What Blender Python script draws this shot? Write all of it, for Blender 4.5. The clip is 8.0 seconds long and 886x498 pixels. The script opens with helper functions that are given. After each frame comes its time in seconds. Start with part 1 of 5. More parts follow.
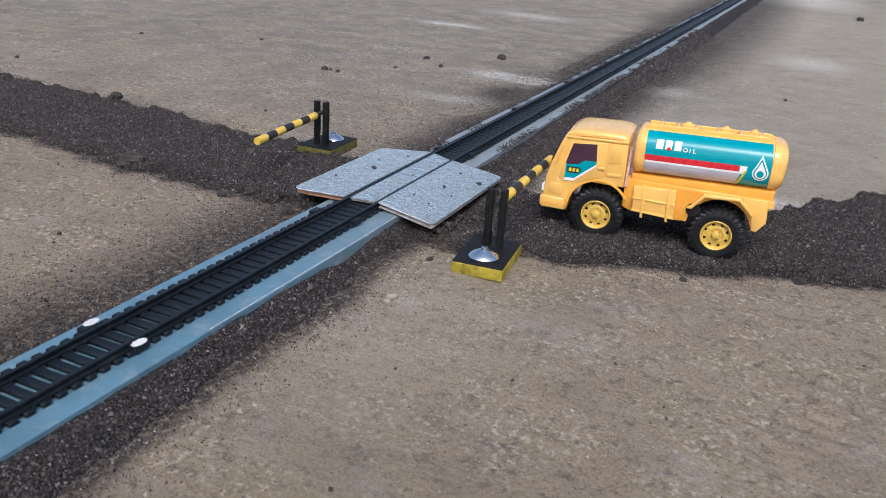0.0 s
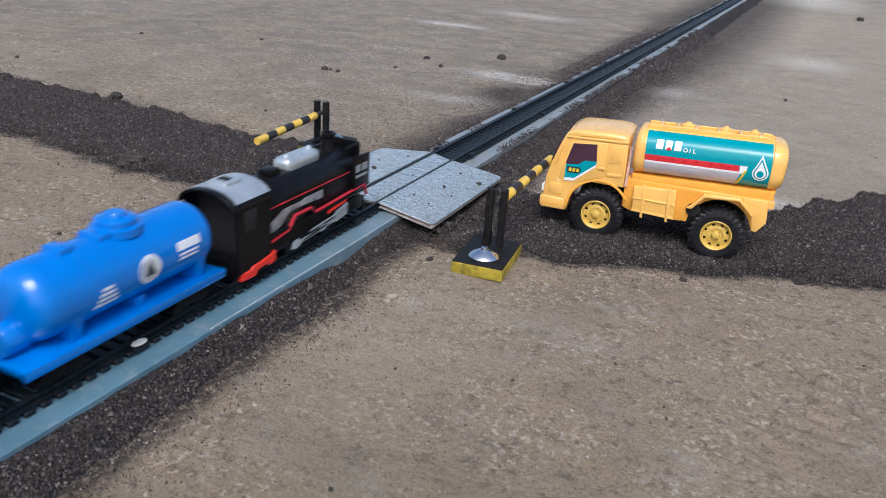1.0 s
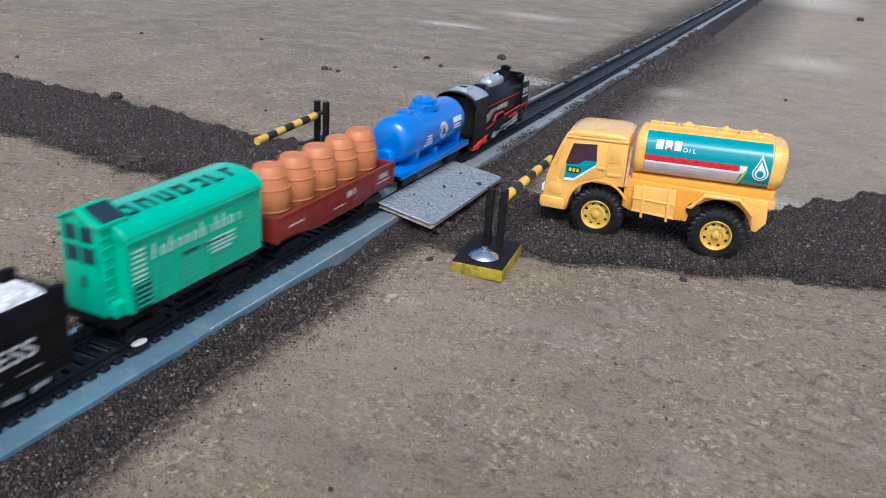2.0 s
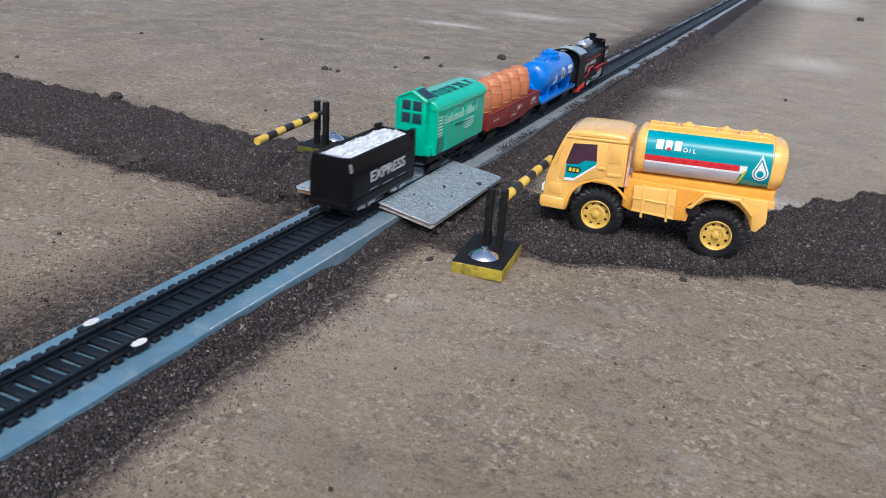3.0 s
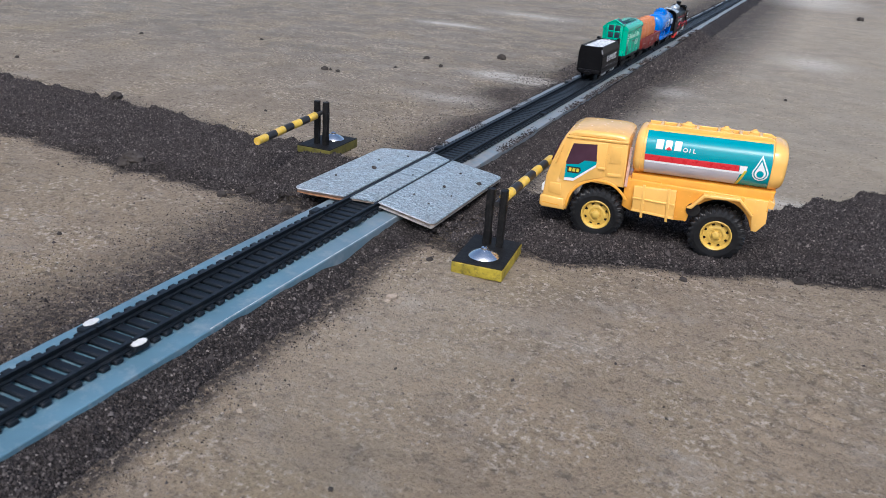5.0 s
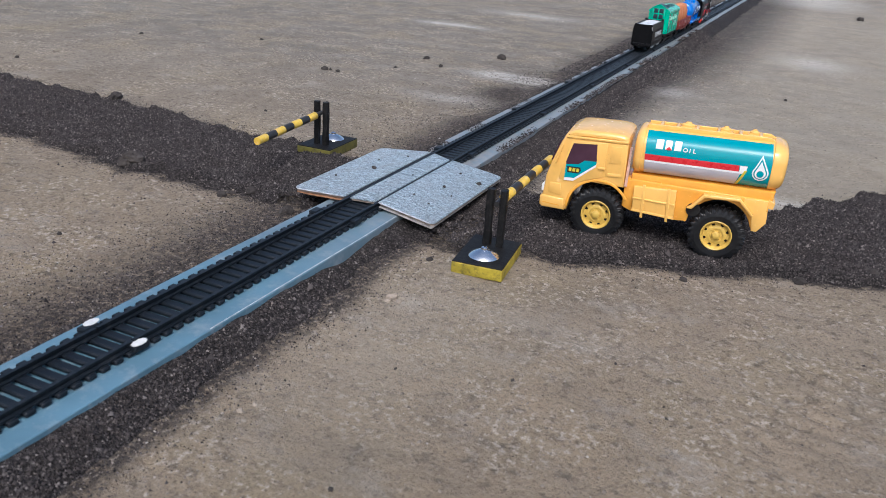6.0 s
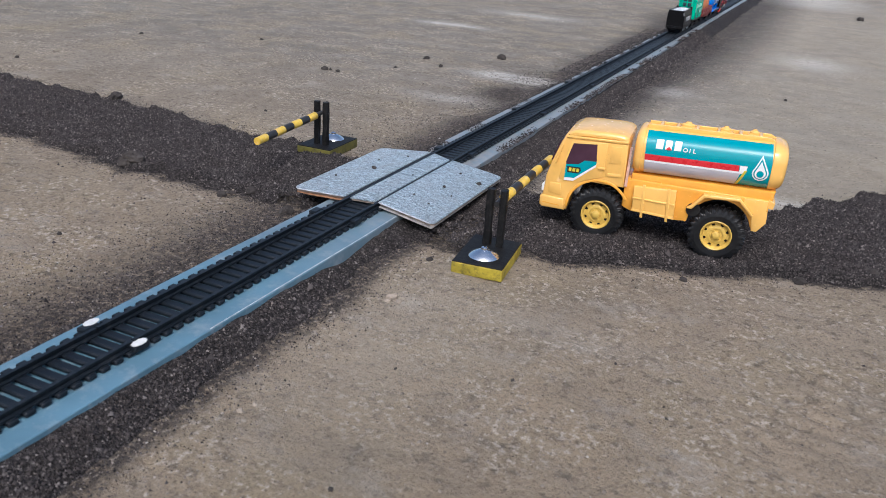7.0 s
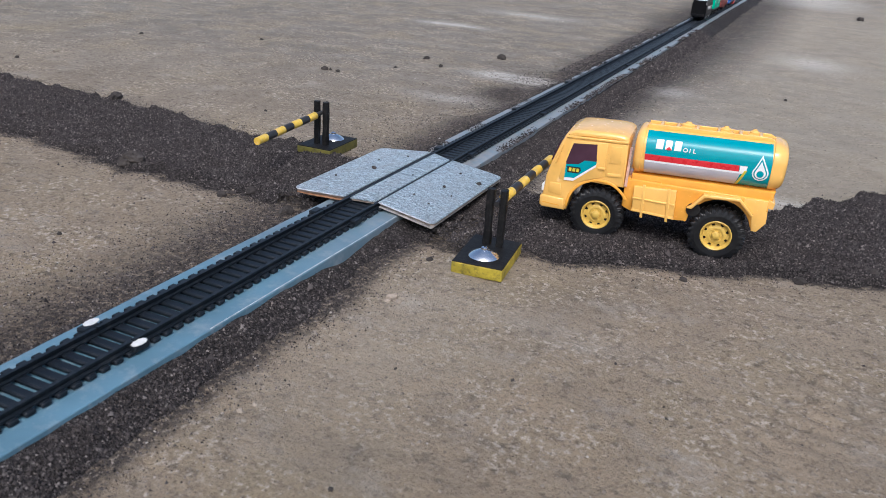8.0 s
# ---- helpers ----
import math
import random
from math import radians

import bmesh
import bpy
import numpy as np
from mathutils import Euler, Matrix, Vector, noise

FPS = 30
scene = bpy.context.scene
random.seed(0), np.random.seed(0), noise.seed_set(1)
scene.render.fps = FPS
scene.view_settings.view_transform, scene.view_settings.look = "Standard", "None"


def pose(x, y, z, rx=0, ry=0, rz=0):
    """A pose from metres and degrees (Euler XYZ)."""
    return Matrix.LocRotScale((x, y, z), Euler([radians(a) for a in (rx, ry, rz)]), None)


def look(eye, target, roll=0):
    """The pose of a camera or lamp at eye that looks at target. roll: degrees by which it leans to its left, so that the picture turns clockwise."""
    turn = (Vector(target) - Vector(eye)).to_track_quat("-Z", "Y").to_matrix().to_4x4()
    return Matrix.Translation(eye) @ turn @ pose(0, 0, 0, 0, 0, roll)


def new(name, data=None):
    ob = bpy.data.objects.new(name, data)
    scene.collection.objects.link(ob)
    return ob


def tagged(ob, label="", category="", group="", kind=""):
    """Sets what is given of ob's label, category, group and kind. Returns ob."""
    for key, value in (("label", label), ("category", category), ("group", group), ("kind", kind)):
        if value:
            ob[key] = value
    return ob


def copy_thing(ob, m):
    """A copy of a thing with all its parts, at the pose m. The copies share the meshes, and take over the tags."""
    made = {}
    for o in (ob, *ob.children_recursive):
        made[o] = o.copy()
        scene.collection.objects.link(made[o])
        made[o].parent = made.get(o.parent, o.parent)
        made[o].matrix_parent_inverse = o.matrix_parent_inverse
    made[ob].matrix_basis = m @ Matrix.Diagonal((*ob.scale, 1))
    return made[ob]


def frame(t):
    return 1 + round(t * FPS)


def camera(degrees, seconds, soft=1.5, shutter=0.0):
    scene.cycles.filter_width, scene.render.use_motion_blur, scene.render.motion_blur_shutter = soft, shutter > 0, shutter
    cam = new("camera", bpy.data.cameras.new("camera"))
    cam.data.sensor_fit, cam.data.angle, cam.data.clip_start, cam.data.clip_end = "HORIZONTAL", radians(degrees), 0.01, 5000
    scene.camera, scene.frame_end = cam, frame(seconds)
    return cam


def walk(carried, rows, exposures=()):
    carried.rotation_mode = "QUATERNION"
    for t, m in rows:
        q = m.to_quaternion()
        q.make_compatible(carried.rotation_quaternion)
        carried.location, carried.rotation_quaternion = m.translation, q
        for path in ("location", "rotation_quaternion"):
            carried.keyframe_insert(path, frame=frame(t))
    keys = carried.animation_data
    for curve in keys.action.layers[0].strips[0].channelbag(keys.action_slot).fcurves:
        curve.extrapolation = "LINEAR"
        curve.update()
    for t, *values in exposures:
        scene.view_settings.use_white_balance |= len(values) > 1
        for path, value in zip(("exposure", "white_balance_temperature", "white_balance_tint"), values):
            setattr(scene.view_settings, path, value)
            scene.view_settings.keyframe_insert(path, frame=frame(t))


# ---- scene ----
# the camera stands still on its support
EYE = Vector((0.24816, -0.43178, 0.19615))
RIGHT = Vector((0.904029, 0.421903, 0.068766))
UP = Vector((-0.220916, 0.323398, 0.920114))
BACK = Vector((0.365960, -0.847001, 0.385567))
STAND = Matrix.Translation(EYE) @ Matrix((RIGHT, UP, BACK)).transposed().to_4x4()
cam = camera(57.12, 8.0, soft=0.6, shutter=0.35)
cam.data.dof.use_dof, cam.data.dof.focus_distance, cam.data.dof.aperture_fstop = True, 0.66, 30.0
walk(cam, [(0.0, STAND), (8.0, STAND)], exposures=[(0.0, 0.32, 5990, 10), (8.0, 0.32, 5990, 10)])

# ---- light: bright overcast sky with a veiled sun ----
SUN_EL, SUN_AZ = radians(54), radians(158)
world = bpy.data.worlds.new("sky")
scene.world = world
world.use_nodes = True
wt = world.node_tree
sky = wt.nodes.new("ShaderNodeTexSky")
sky.sky_type = "NISHITA"
sky.sun_disc = False
sky.sun_elevation, sky.sun_rotation = SUN_EL, SUN_AZ
sky.air_density, sky.dust_density, sky.ozone_density = 1.0, 4.0, 1.0
wt.links.new(sky.outputs[0], wt.nodes["Background"].inputs[0])
wt.nodes["Background"].inputs[1].default_value = 0.14
sun_data = bpy.data.lights.new("sun", "SUN")
sun_data.energy, sun_data.angle, sun_data.color = 1.5, radians(26), (1.0, 0.97, 0.93)
sun = new("sun", sun_data)
sun.matrix_world = look(
    (4 * math.sin(SUN_AZ) * math.cos(SUN_EL), 4 * math.cos(SUN_AZ) * math.cos(SUN_EL), 4 * math.sin(SUN_EL)), (0, 0, 0))


# ---- materials ----
def node(tree, kind, **inputs):
    n = tree.nodes.new("ShaderNode" + kind)
    for key, value in inputs.items():
        n.inputs[key.replace("_", " ")].default_value = value
    return n


def ramp(tree, source, stops):
    r = tree.nodes.new("ShaderNodeValToRGB")
    els = r.color_ramp.elements
    while len(els) < len(stops):
        els.new(0.5)
    for e, (p, c) in zip(els, stops):
        e.position = p
        e.color = (c, c, c, 1) if isinstance(c, (int, float)) else (*c, 1)
    tree.links.new(source, r.inputs[0])
    return r.outputs[0]


def mix(tree, fac, a, b, how="MIX"):
    m = tree.nodes.new("ShaderNodeMix")
    m.data_type, m.blend_type = "RGBA", how
    for sock, value in ((m.inputs[0], fac), (m.inputs[6], a), (m.inputs[7], b)):
        if isinstance(value, (int, float)):
            sock.default_value = value
        elif isinstance(value, tuple):
            sock.default_value = (*value, 1)
        else:
            tree.links.new(value, sock)
    return m.outputs[2]


def noisy(tree, scale, detail=4.0, rough=0.6, stretch=None, kind="Object"):
    tc = tree.nodes.new("ShaderNodeTexCoord")
    out = tc.outputs[kind]
    if stretch:
        mp = tree.nodes.new("ShaderNodeMapping")
        mp.inputs["Scale"].default_value = stretch
        tree.links.new(out, mp.inputs[0])
        out = mp.outputs[0]
    n = node(tree, "TexNoise", Scale=scale, Detail=detail, Roughness=rough)
    tree.links.new(out, n.inputs["Vector"])
    return n.outputs[0]


def bump(tree, bsdf, height, strength, distance):
    b = node(tree, "Bump", Strength=strength, Distance=distance)
    tree.links.new(height, b.inputs["Height"])
    tree.links.new(b.outputs[0], bsdf.inputs["Normal"])


def material(name, color, rough=0.5, metal=0.0, vary=0.12, scale=180.0, dust=0.0, relief=0.0, dust_color=(0.30, 0.25, 0.20), coat=0.0, spec=0.5):
    """Painted, plastic or metal surface: colour with grain at two scales, uneven gloss and some dust."""
    m = bpy.data.materials.new(name)
    m.use_nodes = True
    t = m.node_tree
    b = t.nodes["Principled BSDF"]
    fine, broad = noisy(t, scale * 4, 5), noisy(t, scale / 2, 3)
    dark = tuple(c * (1 - vary) for c in color)
    light = tuple(min(1, c * (1 + vary)) for c in color)
    col = mix(t, ramp(t, broad, [(0.3, 0.0), (0.7, 1.0)]), dark, light)
    col = mix(t, ramp(t, fine, [(0.35, 0.0), (0.65, 0.35)]), col, color)
    if dust:
        spots = ramp(t, noisy(t, scale * 1.3, 8, 0.75), [(0.5, 0.0), (0.72, dust)])
        col = mix(t, spots, col, dust_color)
    t.links.new(col, b.inputs["Base Color"])
    r = ramp(t, noisy(t, scale * 2, 4), [(0.3, max(0, rough - 0.03)), (0.7, min(1, rough + 0.04))])
    t.links.new(r, b.inputs["Roughness"])
    b.inputs["Metallic"].default_value = metal
    b.inputs["Coat Weight"].default_value = coat
    b.inputs["Specular IOR Level"].default_value = spec
    if relief:
        bump(t, b, fine, 0.5, relief)
    return m


def dirt_material():
    """Packed pale earth with dust, pale chalky smears and gritty specks; dark grit is trodden in along track and road."""
    m = bpy.data.materials.new("packed_earth")
    m.use_nodes = True
    t = m.node_tree
    b = t.nodes["Principled BSDF"]
    big, mid = noisy(t, 5, 5), noisy(t, 38, 6, 0.65)
    fine, grit = noisy(t, 620, 8, 0.75), noisy(t, 1100, 4, 0.8)
    clod, flake = noisy(t, 120, 6, 0.7), noisy(t, 270, 5, 0.7)
    smear = noisy(t, 16, 7, 0.75, (1.0, 1.5, 1.0))
    # brown earth on one side of the yard, greyer dust on the other
    tc = t.nodes.new("ShaderNodeTexCoord")
    sep = t.nodes.new("ShaderNodeSeparateXYZ")
    t.links.new(tc.outputs["Object"], sep.inputs[0])
    side = node(t, "MapRange")
    side.inputs["From Min"].default_value, side.inputs["From Max"].default_value = -0.15, 0.55
    t.links.new(sep.outputs["Y"], side.inputs["Value"])
    brown = mix(t, ramp(t, big, [(0.3, 0.0), (0.7, 1.0)]), (0.310, 0.236, 0.155), (0.432, 0.337, 0.234))
    grey = mix(t, ramp(t, big, [(0.3, 0.0), (0.7, 1.0)]), (0.164, 0.151, 0.129), (0.256, 0.239, 0.206))
    col = mix(t, side.outputs[0], brown, grey)
    col = mix(t, ramp(t, mid, [(0.35, 0.0), (0.68, 0.5)]), col, (0.288, 0.240, 0.182))
    col = mix(t, ramp(t, noisy(t, 11, 6, 0.7), [(0.46, 0.0), (0.66, 0.55)]), col, (0.330, 0.262, 0.160))
    col = mix(t, ramp(t, noisy(t, 9, 7, 0.7, (1.0, 1.4, 1.0)), [(0.50, 0.0), (0.70, 0.5)]), col, (0.175, 0.148, 0.115))
    # low spots of the clod relief darkened in colour, as shade between clods
    col = mix(t, ramp(t, clod, [(0.37, 0.85), (0.47, 0.0)]), col, (0.155, 0.126, 0.096))
    patch = ramp(t, noisy(t, 22, 4), [(0.42, 0.1), (0.58, 1.0)])
    pale = t.nodes.new("ShaderNodeMath")
    pale.operation = "MULTIPLY"
    t.links.new(patch, pale.inputs[0])
    t.links.new(ramp(t, flake, [(0.53, 0.0), (0.60, 0.95)]), pale.inputs[1])
    col = mix(t, pale.outputs[0], col, (0.56, 0.475, 0.385))
    col = mix(t, ramp(t, fine, [(0.36, 0.65), (0.49, 0.0)]), col, (0.120, 0.093, 0.070))
    col = mix(t, ramp(t, fine, [(0.56, 0.0), (0.68, 0.5)]), col, (0.47, 0.415, 0.355))
    col = mix(t, ramp(t, smear, [(0.54, 0.0), (0.68, 0.5)]), col, (0.43, 0.382, 0.325))
    col = mix(t, ramp(t, grit, [(0.64, 0.0), (0.70, 0.5)]), col, (0.06, 0.05, 0.045))
    pale_dust = t.nodes.new("ShaderNodeAttribute")
    pale_dust.attribute_name = "dust"
    film = t.nodes.new("ShaderNodeMath")
    film.operation = "MULTIPLY"
    t.links.new(pale_dust.outputs["Fac"], film.inputs[0])
    t.links.new(ramp(t, noisy(t, 28, 8, 0.75), [(0.32, 0.45), (0.60, 1.0)]), film.inputs[1])
    col = mix(t, film.outputs[0], col, (0.42, 0.366, 0.285))
    dirty = t.nodes.new("ShaderNodeAttribute")
    dirty.attribute_name = "grit"
    blotch = t.nodes.new("ShaderNodeMath")
    blotch.operation = "MULTIPLY"
    t.links.new(dirty.outputs["Fac"], blotch.inputs[0])
    t.links.new(ramp(t, noisy(t, 260, 8, 0.75), [(0.36, 0.12), (0.52, 1.0)]), blotch.inputs[1])
    col = mix(t, blotch.outputs[0], col, (0.050, 0.042, 0.038))
    chalk = t.nodes.new("ShaderNodeAttribute")
    chalk.attribute_name = "chalk"
    powder = t.nodes.new("ShaderNodeMath")
    powder.operation = "MULTIPLY"
    t.links.new(chalk.outputs["Fac"], powder.inputs[0])
    t.links.new(ramp(t, noisy(t, 110, 9, 0.85, (1.0, 1.6, 1.0)), [(0.38, 0.0), (0.52, 1.0)]), powder.inputs[1])
    col = mix(t, powder.outputs[0], col, (0.58, 0.545, 0.49))
    t.links.new(col, b.inputs["Base Color"])
    b.inputs["Roughness"].default_value = 0.93
    b.inputs["Specular IOR Level"].default_value = 0.25
    bump(t, b, mix(t, 0.35, mix(t, 0.5, clod, flake), fine), 1.0, 0.0062)
    return m


def gravel_material(name, island):
    """Crushed dark stone; each grain its own shade."""
    m = bpy.data.materials.new(name)
    m.use_nodes = True
    t = m.node_tree
    b = t.nodes["Principled BSDF"]
    shades = [(0.0, (0.011, 0.0098, 0.0098)), (0.5, (0.040, 0.0345, 0.0336)), (0.84, (0.085, 0.073, 0.0705)), (0.96, (0.150, 0.132, 0.125)), (1.0, (0.25, 0.222, 0.205))]
    # bed below the grains coloured darker, for the shade in the gaps between them
    if not island:
        shades = [(p, tuple(v * 0.72 for v in col)) for p, col in shades]
    if island:
        g = t.nodes.new("ShaderNodeNewGeometry")
        col = ramp(t, g.outputs["Random Per Island"], shades)
    else:
        tc = t.nodes.new("ShaderNodeTexCoord")
        v = node(t, "TexVoronoi", Scale=1150.0)
        t.links.new(tc.outputs["Object"], v.inputs["Vector"])
        sep = t.nodes.new("ShaderNodeSeparateColor")
        t.links.new(v.outputs["Color"], sep.inputs[0])
        col = ramp(t, sep.outputs[0], shades)
        bump(t, b, v.outputs["Distance"], 1.0, 0.0012)
    col = mix(t, ramp(t, noisy(t, 30, 4), [(0.35, 0.0), (0.8, 0.25)]), col, (0.040, 0.033, 0.031))
    t.links.new(col, b.inputs["Base Color"])
    b.inputs["Roughness"].default_value = 0.85
    b.inputs["Specular IOR Level"].default_value = 0.2
    return m


def foil_material():
    """Silver-painted card with fine streaks and scuffs; glints and relief shading are put into the colour."""
    m = bpy.data.materials.new("silver_foil")
    m.use_nodes = True
    t = m.node_tree
    b = t.nodes["Principled BSDF"]
    streak = noisy(t, 900, 6, 0.75, (0.22, 1.0, 1.0))
    blot = noisy(t, 70, 5)
    speck = noisy(t, 900, 5, 0.8)
    col = mix(t, ramp(t, streak, [(0.42, 0.0), (0.56, 1.0)]), (0.19, 0.265, 0.31), (0.66, 0.78, 0.84))
    col = mix(t, ramp(t, speck, [(0.38, 0.75), (0.50, 0.0)]), col, (0.12, 0.14, 0.155))
    # white specks painted in as glints of the crinkled surface
    col = mix(t, ramp(t, speck, [(0.53, 0.0), (0.62, 0.9)]), col, (0.90, 0.93, 0.95))
    col = mix(t, ramp(t, blot, [(0.45, 0.0), (0.7, 0.4)]), col, (0.45, 0.46, 0.47))
    col = mix(t, ramp(t, noisy(t, 500, 6, 0.8), [(0.60, 0.0), (0.68, 0.7)]), col, (0.10, 0.10, 0.10))
    t.links.new(col, b.inputs["Base Color"])
    b.inputs["Metallic"].default_value = 0.55
    t.links.new(ramp(t, streak, [(0.3, 0.32), (0.7, 0.52)]), b.inputs["Roughness"])
    bump(t, b, mix(t, 0.5, streak, speck), 1.0, 0.0028)
    return m


DIRT = dirt_material()
GRAVEL, GRAINS = gravel_material("crushed_stone", False), gravel_material("stone_grains", True)
FOIL = foil_material()
CARD = material("torn_card", (0.33, 0.26, 0.21), 0.9, vary=0.4, relief=0.0004)
SCUFFED = material("scuffed_silver_edge", (0.58, 0.60, 0.61), 0.5, 0.3, vary=0.4, scale=300, dust=0.6, dust_color=(0.15, 0.13, 0.12))
TORN_CARD = material("torn_orange_brown_card", (0.40, 0.20, 0.105), 0.9, vary=0.5, scale=300, relief=0.0005)
PALE_CARD = material("pale_frayed_card", (0.34, 0.32, 0.30), 0.9, vary=0.45, scale=400, relief=0.0004)
PLANK = material("grey_blue_paint", (0.100, 0.196, 0.258), 0.38, spec=0.5, vary=0.2, scale=60, dust=0.6, dust_color=(0.34, 0.37, 0.39))


def settle_dust(m, start, full, color, most):
    """Grey dust lies thicker along the board towards its far end."""
    t = m.node_tree
    b = t.nodes["Principled BSDF"]
    painted = b.inputs["Base Color"].links[0].from_socket
    tc, sep, way = t.nodes.new("ShaderNodeTexCoord"), t.nodes.new("ShaderNodeSeparateXYZ"), node(t, "MapRange")
    t.links.new(tc.outputs["Object"], sep.inputs[0])
    way.inputs["From Min"].default_value, way.inputs["From Max"].default_value = start, full
    way.inputs["To Max"].default_value = most
    t.links.new(sep.outputs["Y"], way.inputs["Value"])
    patchy = t.nodes.new("ShaderNodeMath")
    patchy.operation = "MULTIPLY"
    t.links.new(way.outputs[0], patchy.inputs[0])
    t.links.new(ramp(t, noisy(t, 90, 7, 0.75), [(0.36, 0.35), (0.56, 1.0)]), patchy.inputs[1])
    t.links.new(mix(t, patchy.outputs[0], painted, color), b.inputs["Base Color"])


settle_dust(PLANK, -0.12, 0.12, (0.255, 0.26, 0.262), 0.95)
TRACK = material("black_track_plastic", (0.0085, 0.012, 0.0165), 0.42, spec=0.2, vary=0.25, dust=0.18, dust_color=(0.10, 0.10, 0.10))
WHITE = material("white_paint", (0.62, 0.62, 0.60), 0.6, vary=0.15, scale=300, dust=0.5, dust_color=(0.40, 0.40, 0.39))
BLACK_WOOD = material("black_painted_wood", (0.008, 0.008, 0.0085), 0.55, spec=0.2, vary=0.4, dust=0.30, dust_color=(0.07, 0.062, 0.055), relief=0.0003)
YELLOW = material("yellow_paint", (0.72, 0.47, 0.055), 0.45, vary=0.3, scale=260, dust=0.75, dust_color=(0.62, 0.52, 0.33), relief=0.0002)
OCHRE = material("worn_yellow_paint", (0.36, 0.28, 0.025), 0.6, vary=0.5, scale=210, dust=0.95, dust_color=(0.05, 0.05, 0.02), relief=0.0003)
OLIVE = material("soiled_olive_paint", (0.13, 0.115, 0.02), 0.65, vary=0.5, scale=120, dust=0.8, dust_color=(0.02, 0.02, 0.014), relief=0.0003)
BLACK_PAINT = material("black_paint", (0.022, 0.021, 0.022), 0.45, vary=0.3, dust=0.2, dust_color=(0.12, 0.11, 0.1))
ZINC = material("zinc_steel", (0.72, 0.75, 0.77), 0.20, 1.0, vary=0.08, dust=0.2, dust_color=(0.45, 0.45, 0.45))
STONE = material("grey_pebble", (0.060, 0.052, 0.048), 0.9, spec=0.2, vary=0.5, relief=0.0008)


# ---- mesh helpers ----
def part(name, bm, mat, parent=None, label="", smooth=False):
    """Links a bmesh as one mesh object under a thing or part."""
    me = bpy.data.meshes.new(name)
    bm.normal_update()
    bm.to_mesh(me)
    bm.free()
    me.materials.append(mat)
    if smooth:
        for p in me.polygons:
            p.use_smooth = True
        me.set_sharp_from_angle(angle=radians(42))
    ob = new(name, me)
    ob.parent = parent
    if label:
        ob["label"] = label
    return ob


def empty(name, m=None, label="", category="", group="", kind=""):
    ob = new(name)
    ob.empty_display_size = 0.01
    if m is not None:
        ob.matrix_basis = m
    return tagged(ob, label, category, group, kind)


def box(bm, c, s, bevel=0.0, seg=2, m=None):
    """Box at centre c of size s, with bevelled edges, turned by m about its centre."""
    made = bmesh.ops.create_cube(bm, size=1)["verts"]
    edges = {e for v in made for e in v.link_edges}
    bmesh.ops.scale(bm, vec=s, verts=made)
    if bevel:
        made = [v for v in bmesh.ops.bevel(bm, geom=list(edges), offset=bevel, segments=seg, profile=0.5, affect="EDGES")["verts"]]
        made = list({v for v in made})
    if m is not None:
        bmesh.ops.transform(bm, matrix=m, verts=made)
    bmesh.ops.translate(bm, vec=c, verts=made)
    return bm


def rod(bm, a, b, r, r2=None, seg=16, caps=True):
    """Round bar from a to b."""
    a, b = Vector(a), Vector(b)
    q = (b - a).to_track_quat("Z", "Y").to_matrix().to_4x4()
    bmesh.ops.create_cone(bm, cap_ends=caps, segments=seg, radius1=r, radius2=r if r2 is None else r2, depth=(b - a).length,
                          matrix=Matrix.Translation((a + b) / 2) @ q)
    return bm


def turned(bm, profile, m=None, seg=32):
    """A body of revolution about z from (radius, height) pairs, closed at both ends."""
    m = m or Matrix()
    rings = []
    for r, z in profile:
        rings.append([bm.verts.new(m @ Vector((r * math.cos(a), r * math.sin(a), z))) for a in (2 * math.pi * i / seg for i in range(seg))])
    for lo, hi in zip(rings, rings[1:]):
        for i in range(seg):
            bm.faces.new((lo[i], lo[(i + 1) % seg], hi[(i + 1) % seg], hi[i]))
    bm.faces.new(rings[0][::-1])
    bm.faces.new(rings[-1])
    return bm


def slab(bm, outline, d0, d1, axis="y", bevel=0.0, seg=2):
    """A flat outline of (u, v) pairs drawn out from d0 to d1 along an axis; u, v are the other two axes in order."""
    def at(u, v, d):
        return {"x": (d, u, v), "y": (u, d, v), "z": (u, v, d)}[axis]
    lo = [bm.verts.new(at(u, v, d0)) for u, v in outline]
    hi = [bm.verts.new(at(u, v, d1)) for u, v in outline]
    n = len(outline)
    faces = [bm.faces.new(lo), bm.faces.new(hi[::-1])]
    for i in range(n):
        faces.append(bm.faces.new((lo[i], hi[i], hi[(i + 1) % n], lo[(i + 1) % n])))
    bmesh.ops.recalc_face_normals(bm, faces=faces)
    if bevel:
        edges = {e for f in faces[:2] for e in f.edges}
        bmesh.ops.bevel(bm, geom=list(edges), offset=bevel, segments=seg, profile=0.5, affect="EDGES")
    return bm


def letters(text, size, mat, parent, m, name="lettering", depth=0.0002, stretch=1.0, font_shear=0.0, align="CENTER"):
    """Raised lettering in the built-in font, as a mesh."""
    cu = bpy.data.curves.new("text", "FONT")
    cu.body, cu.size, cu.extrude, cu.align_x, cu.align_y, cu.shear = text, size, depth, align, "CENTER", font_shear
    cu.offset = size * 0.012
    tmp = new("text", cu)
    dg = bpy.context.evaluated_depsgraph_get()
    me = bpy.data.meshes.new_from_object(tmp.evaluated_get(dg))
    bpy.data.objects.remove(tmp)
    bpy.data.curves.remove(cu)
    me.transform(m @ Matrix.Diagonal((stretch, 1, 1, 1)))
    me.materials.clear()
    me.materials.append(mat)
    ob = new(name, me)
    ob.parent = parent
    return ob


# ---- ground ----
def lattice(seed):
    return np.random.RandomState(seed).rand(256, 256)


LATTICES = [lattice(s) for s in range(6)]


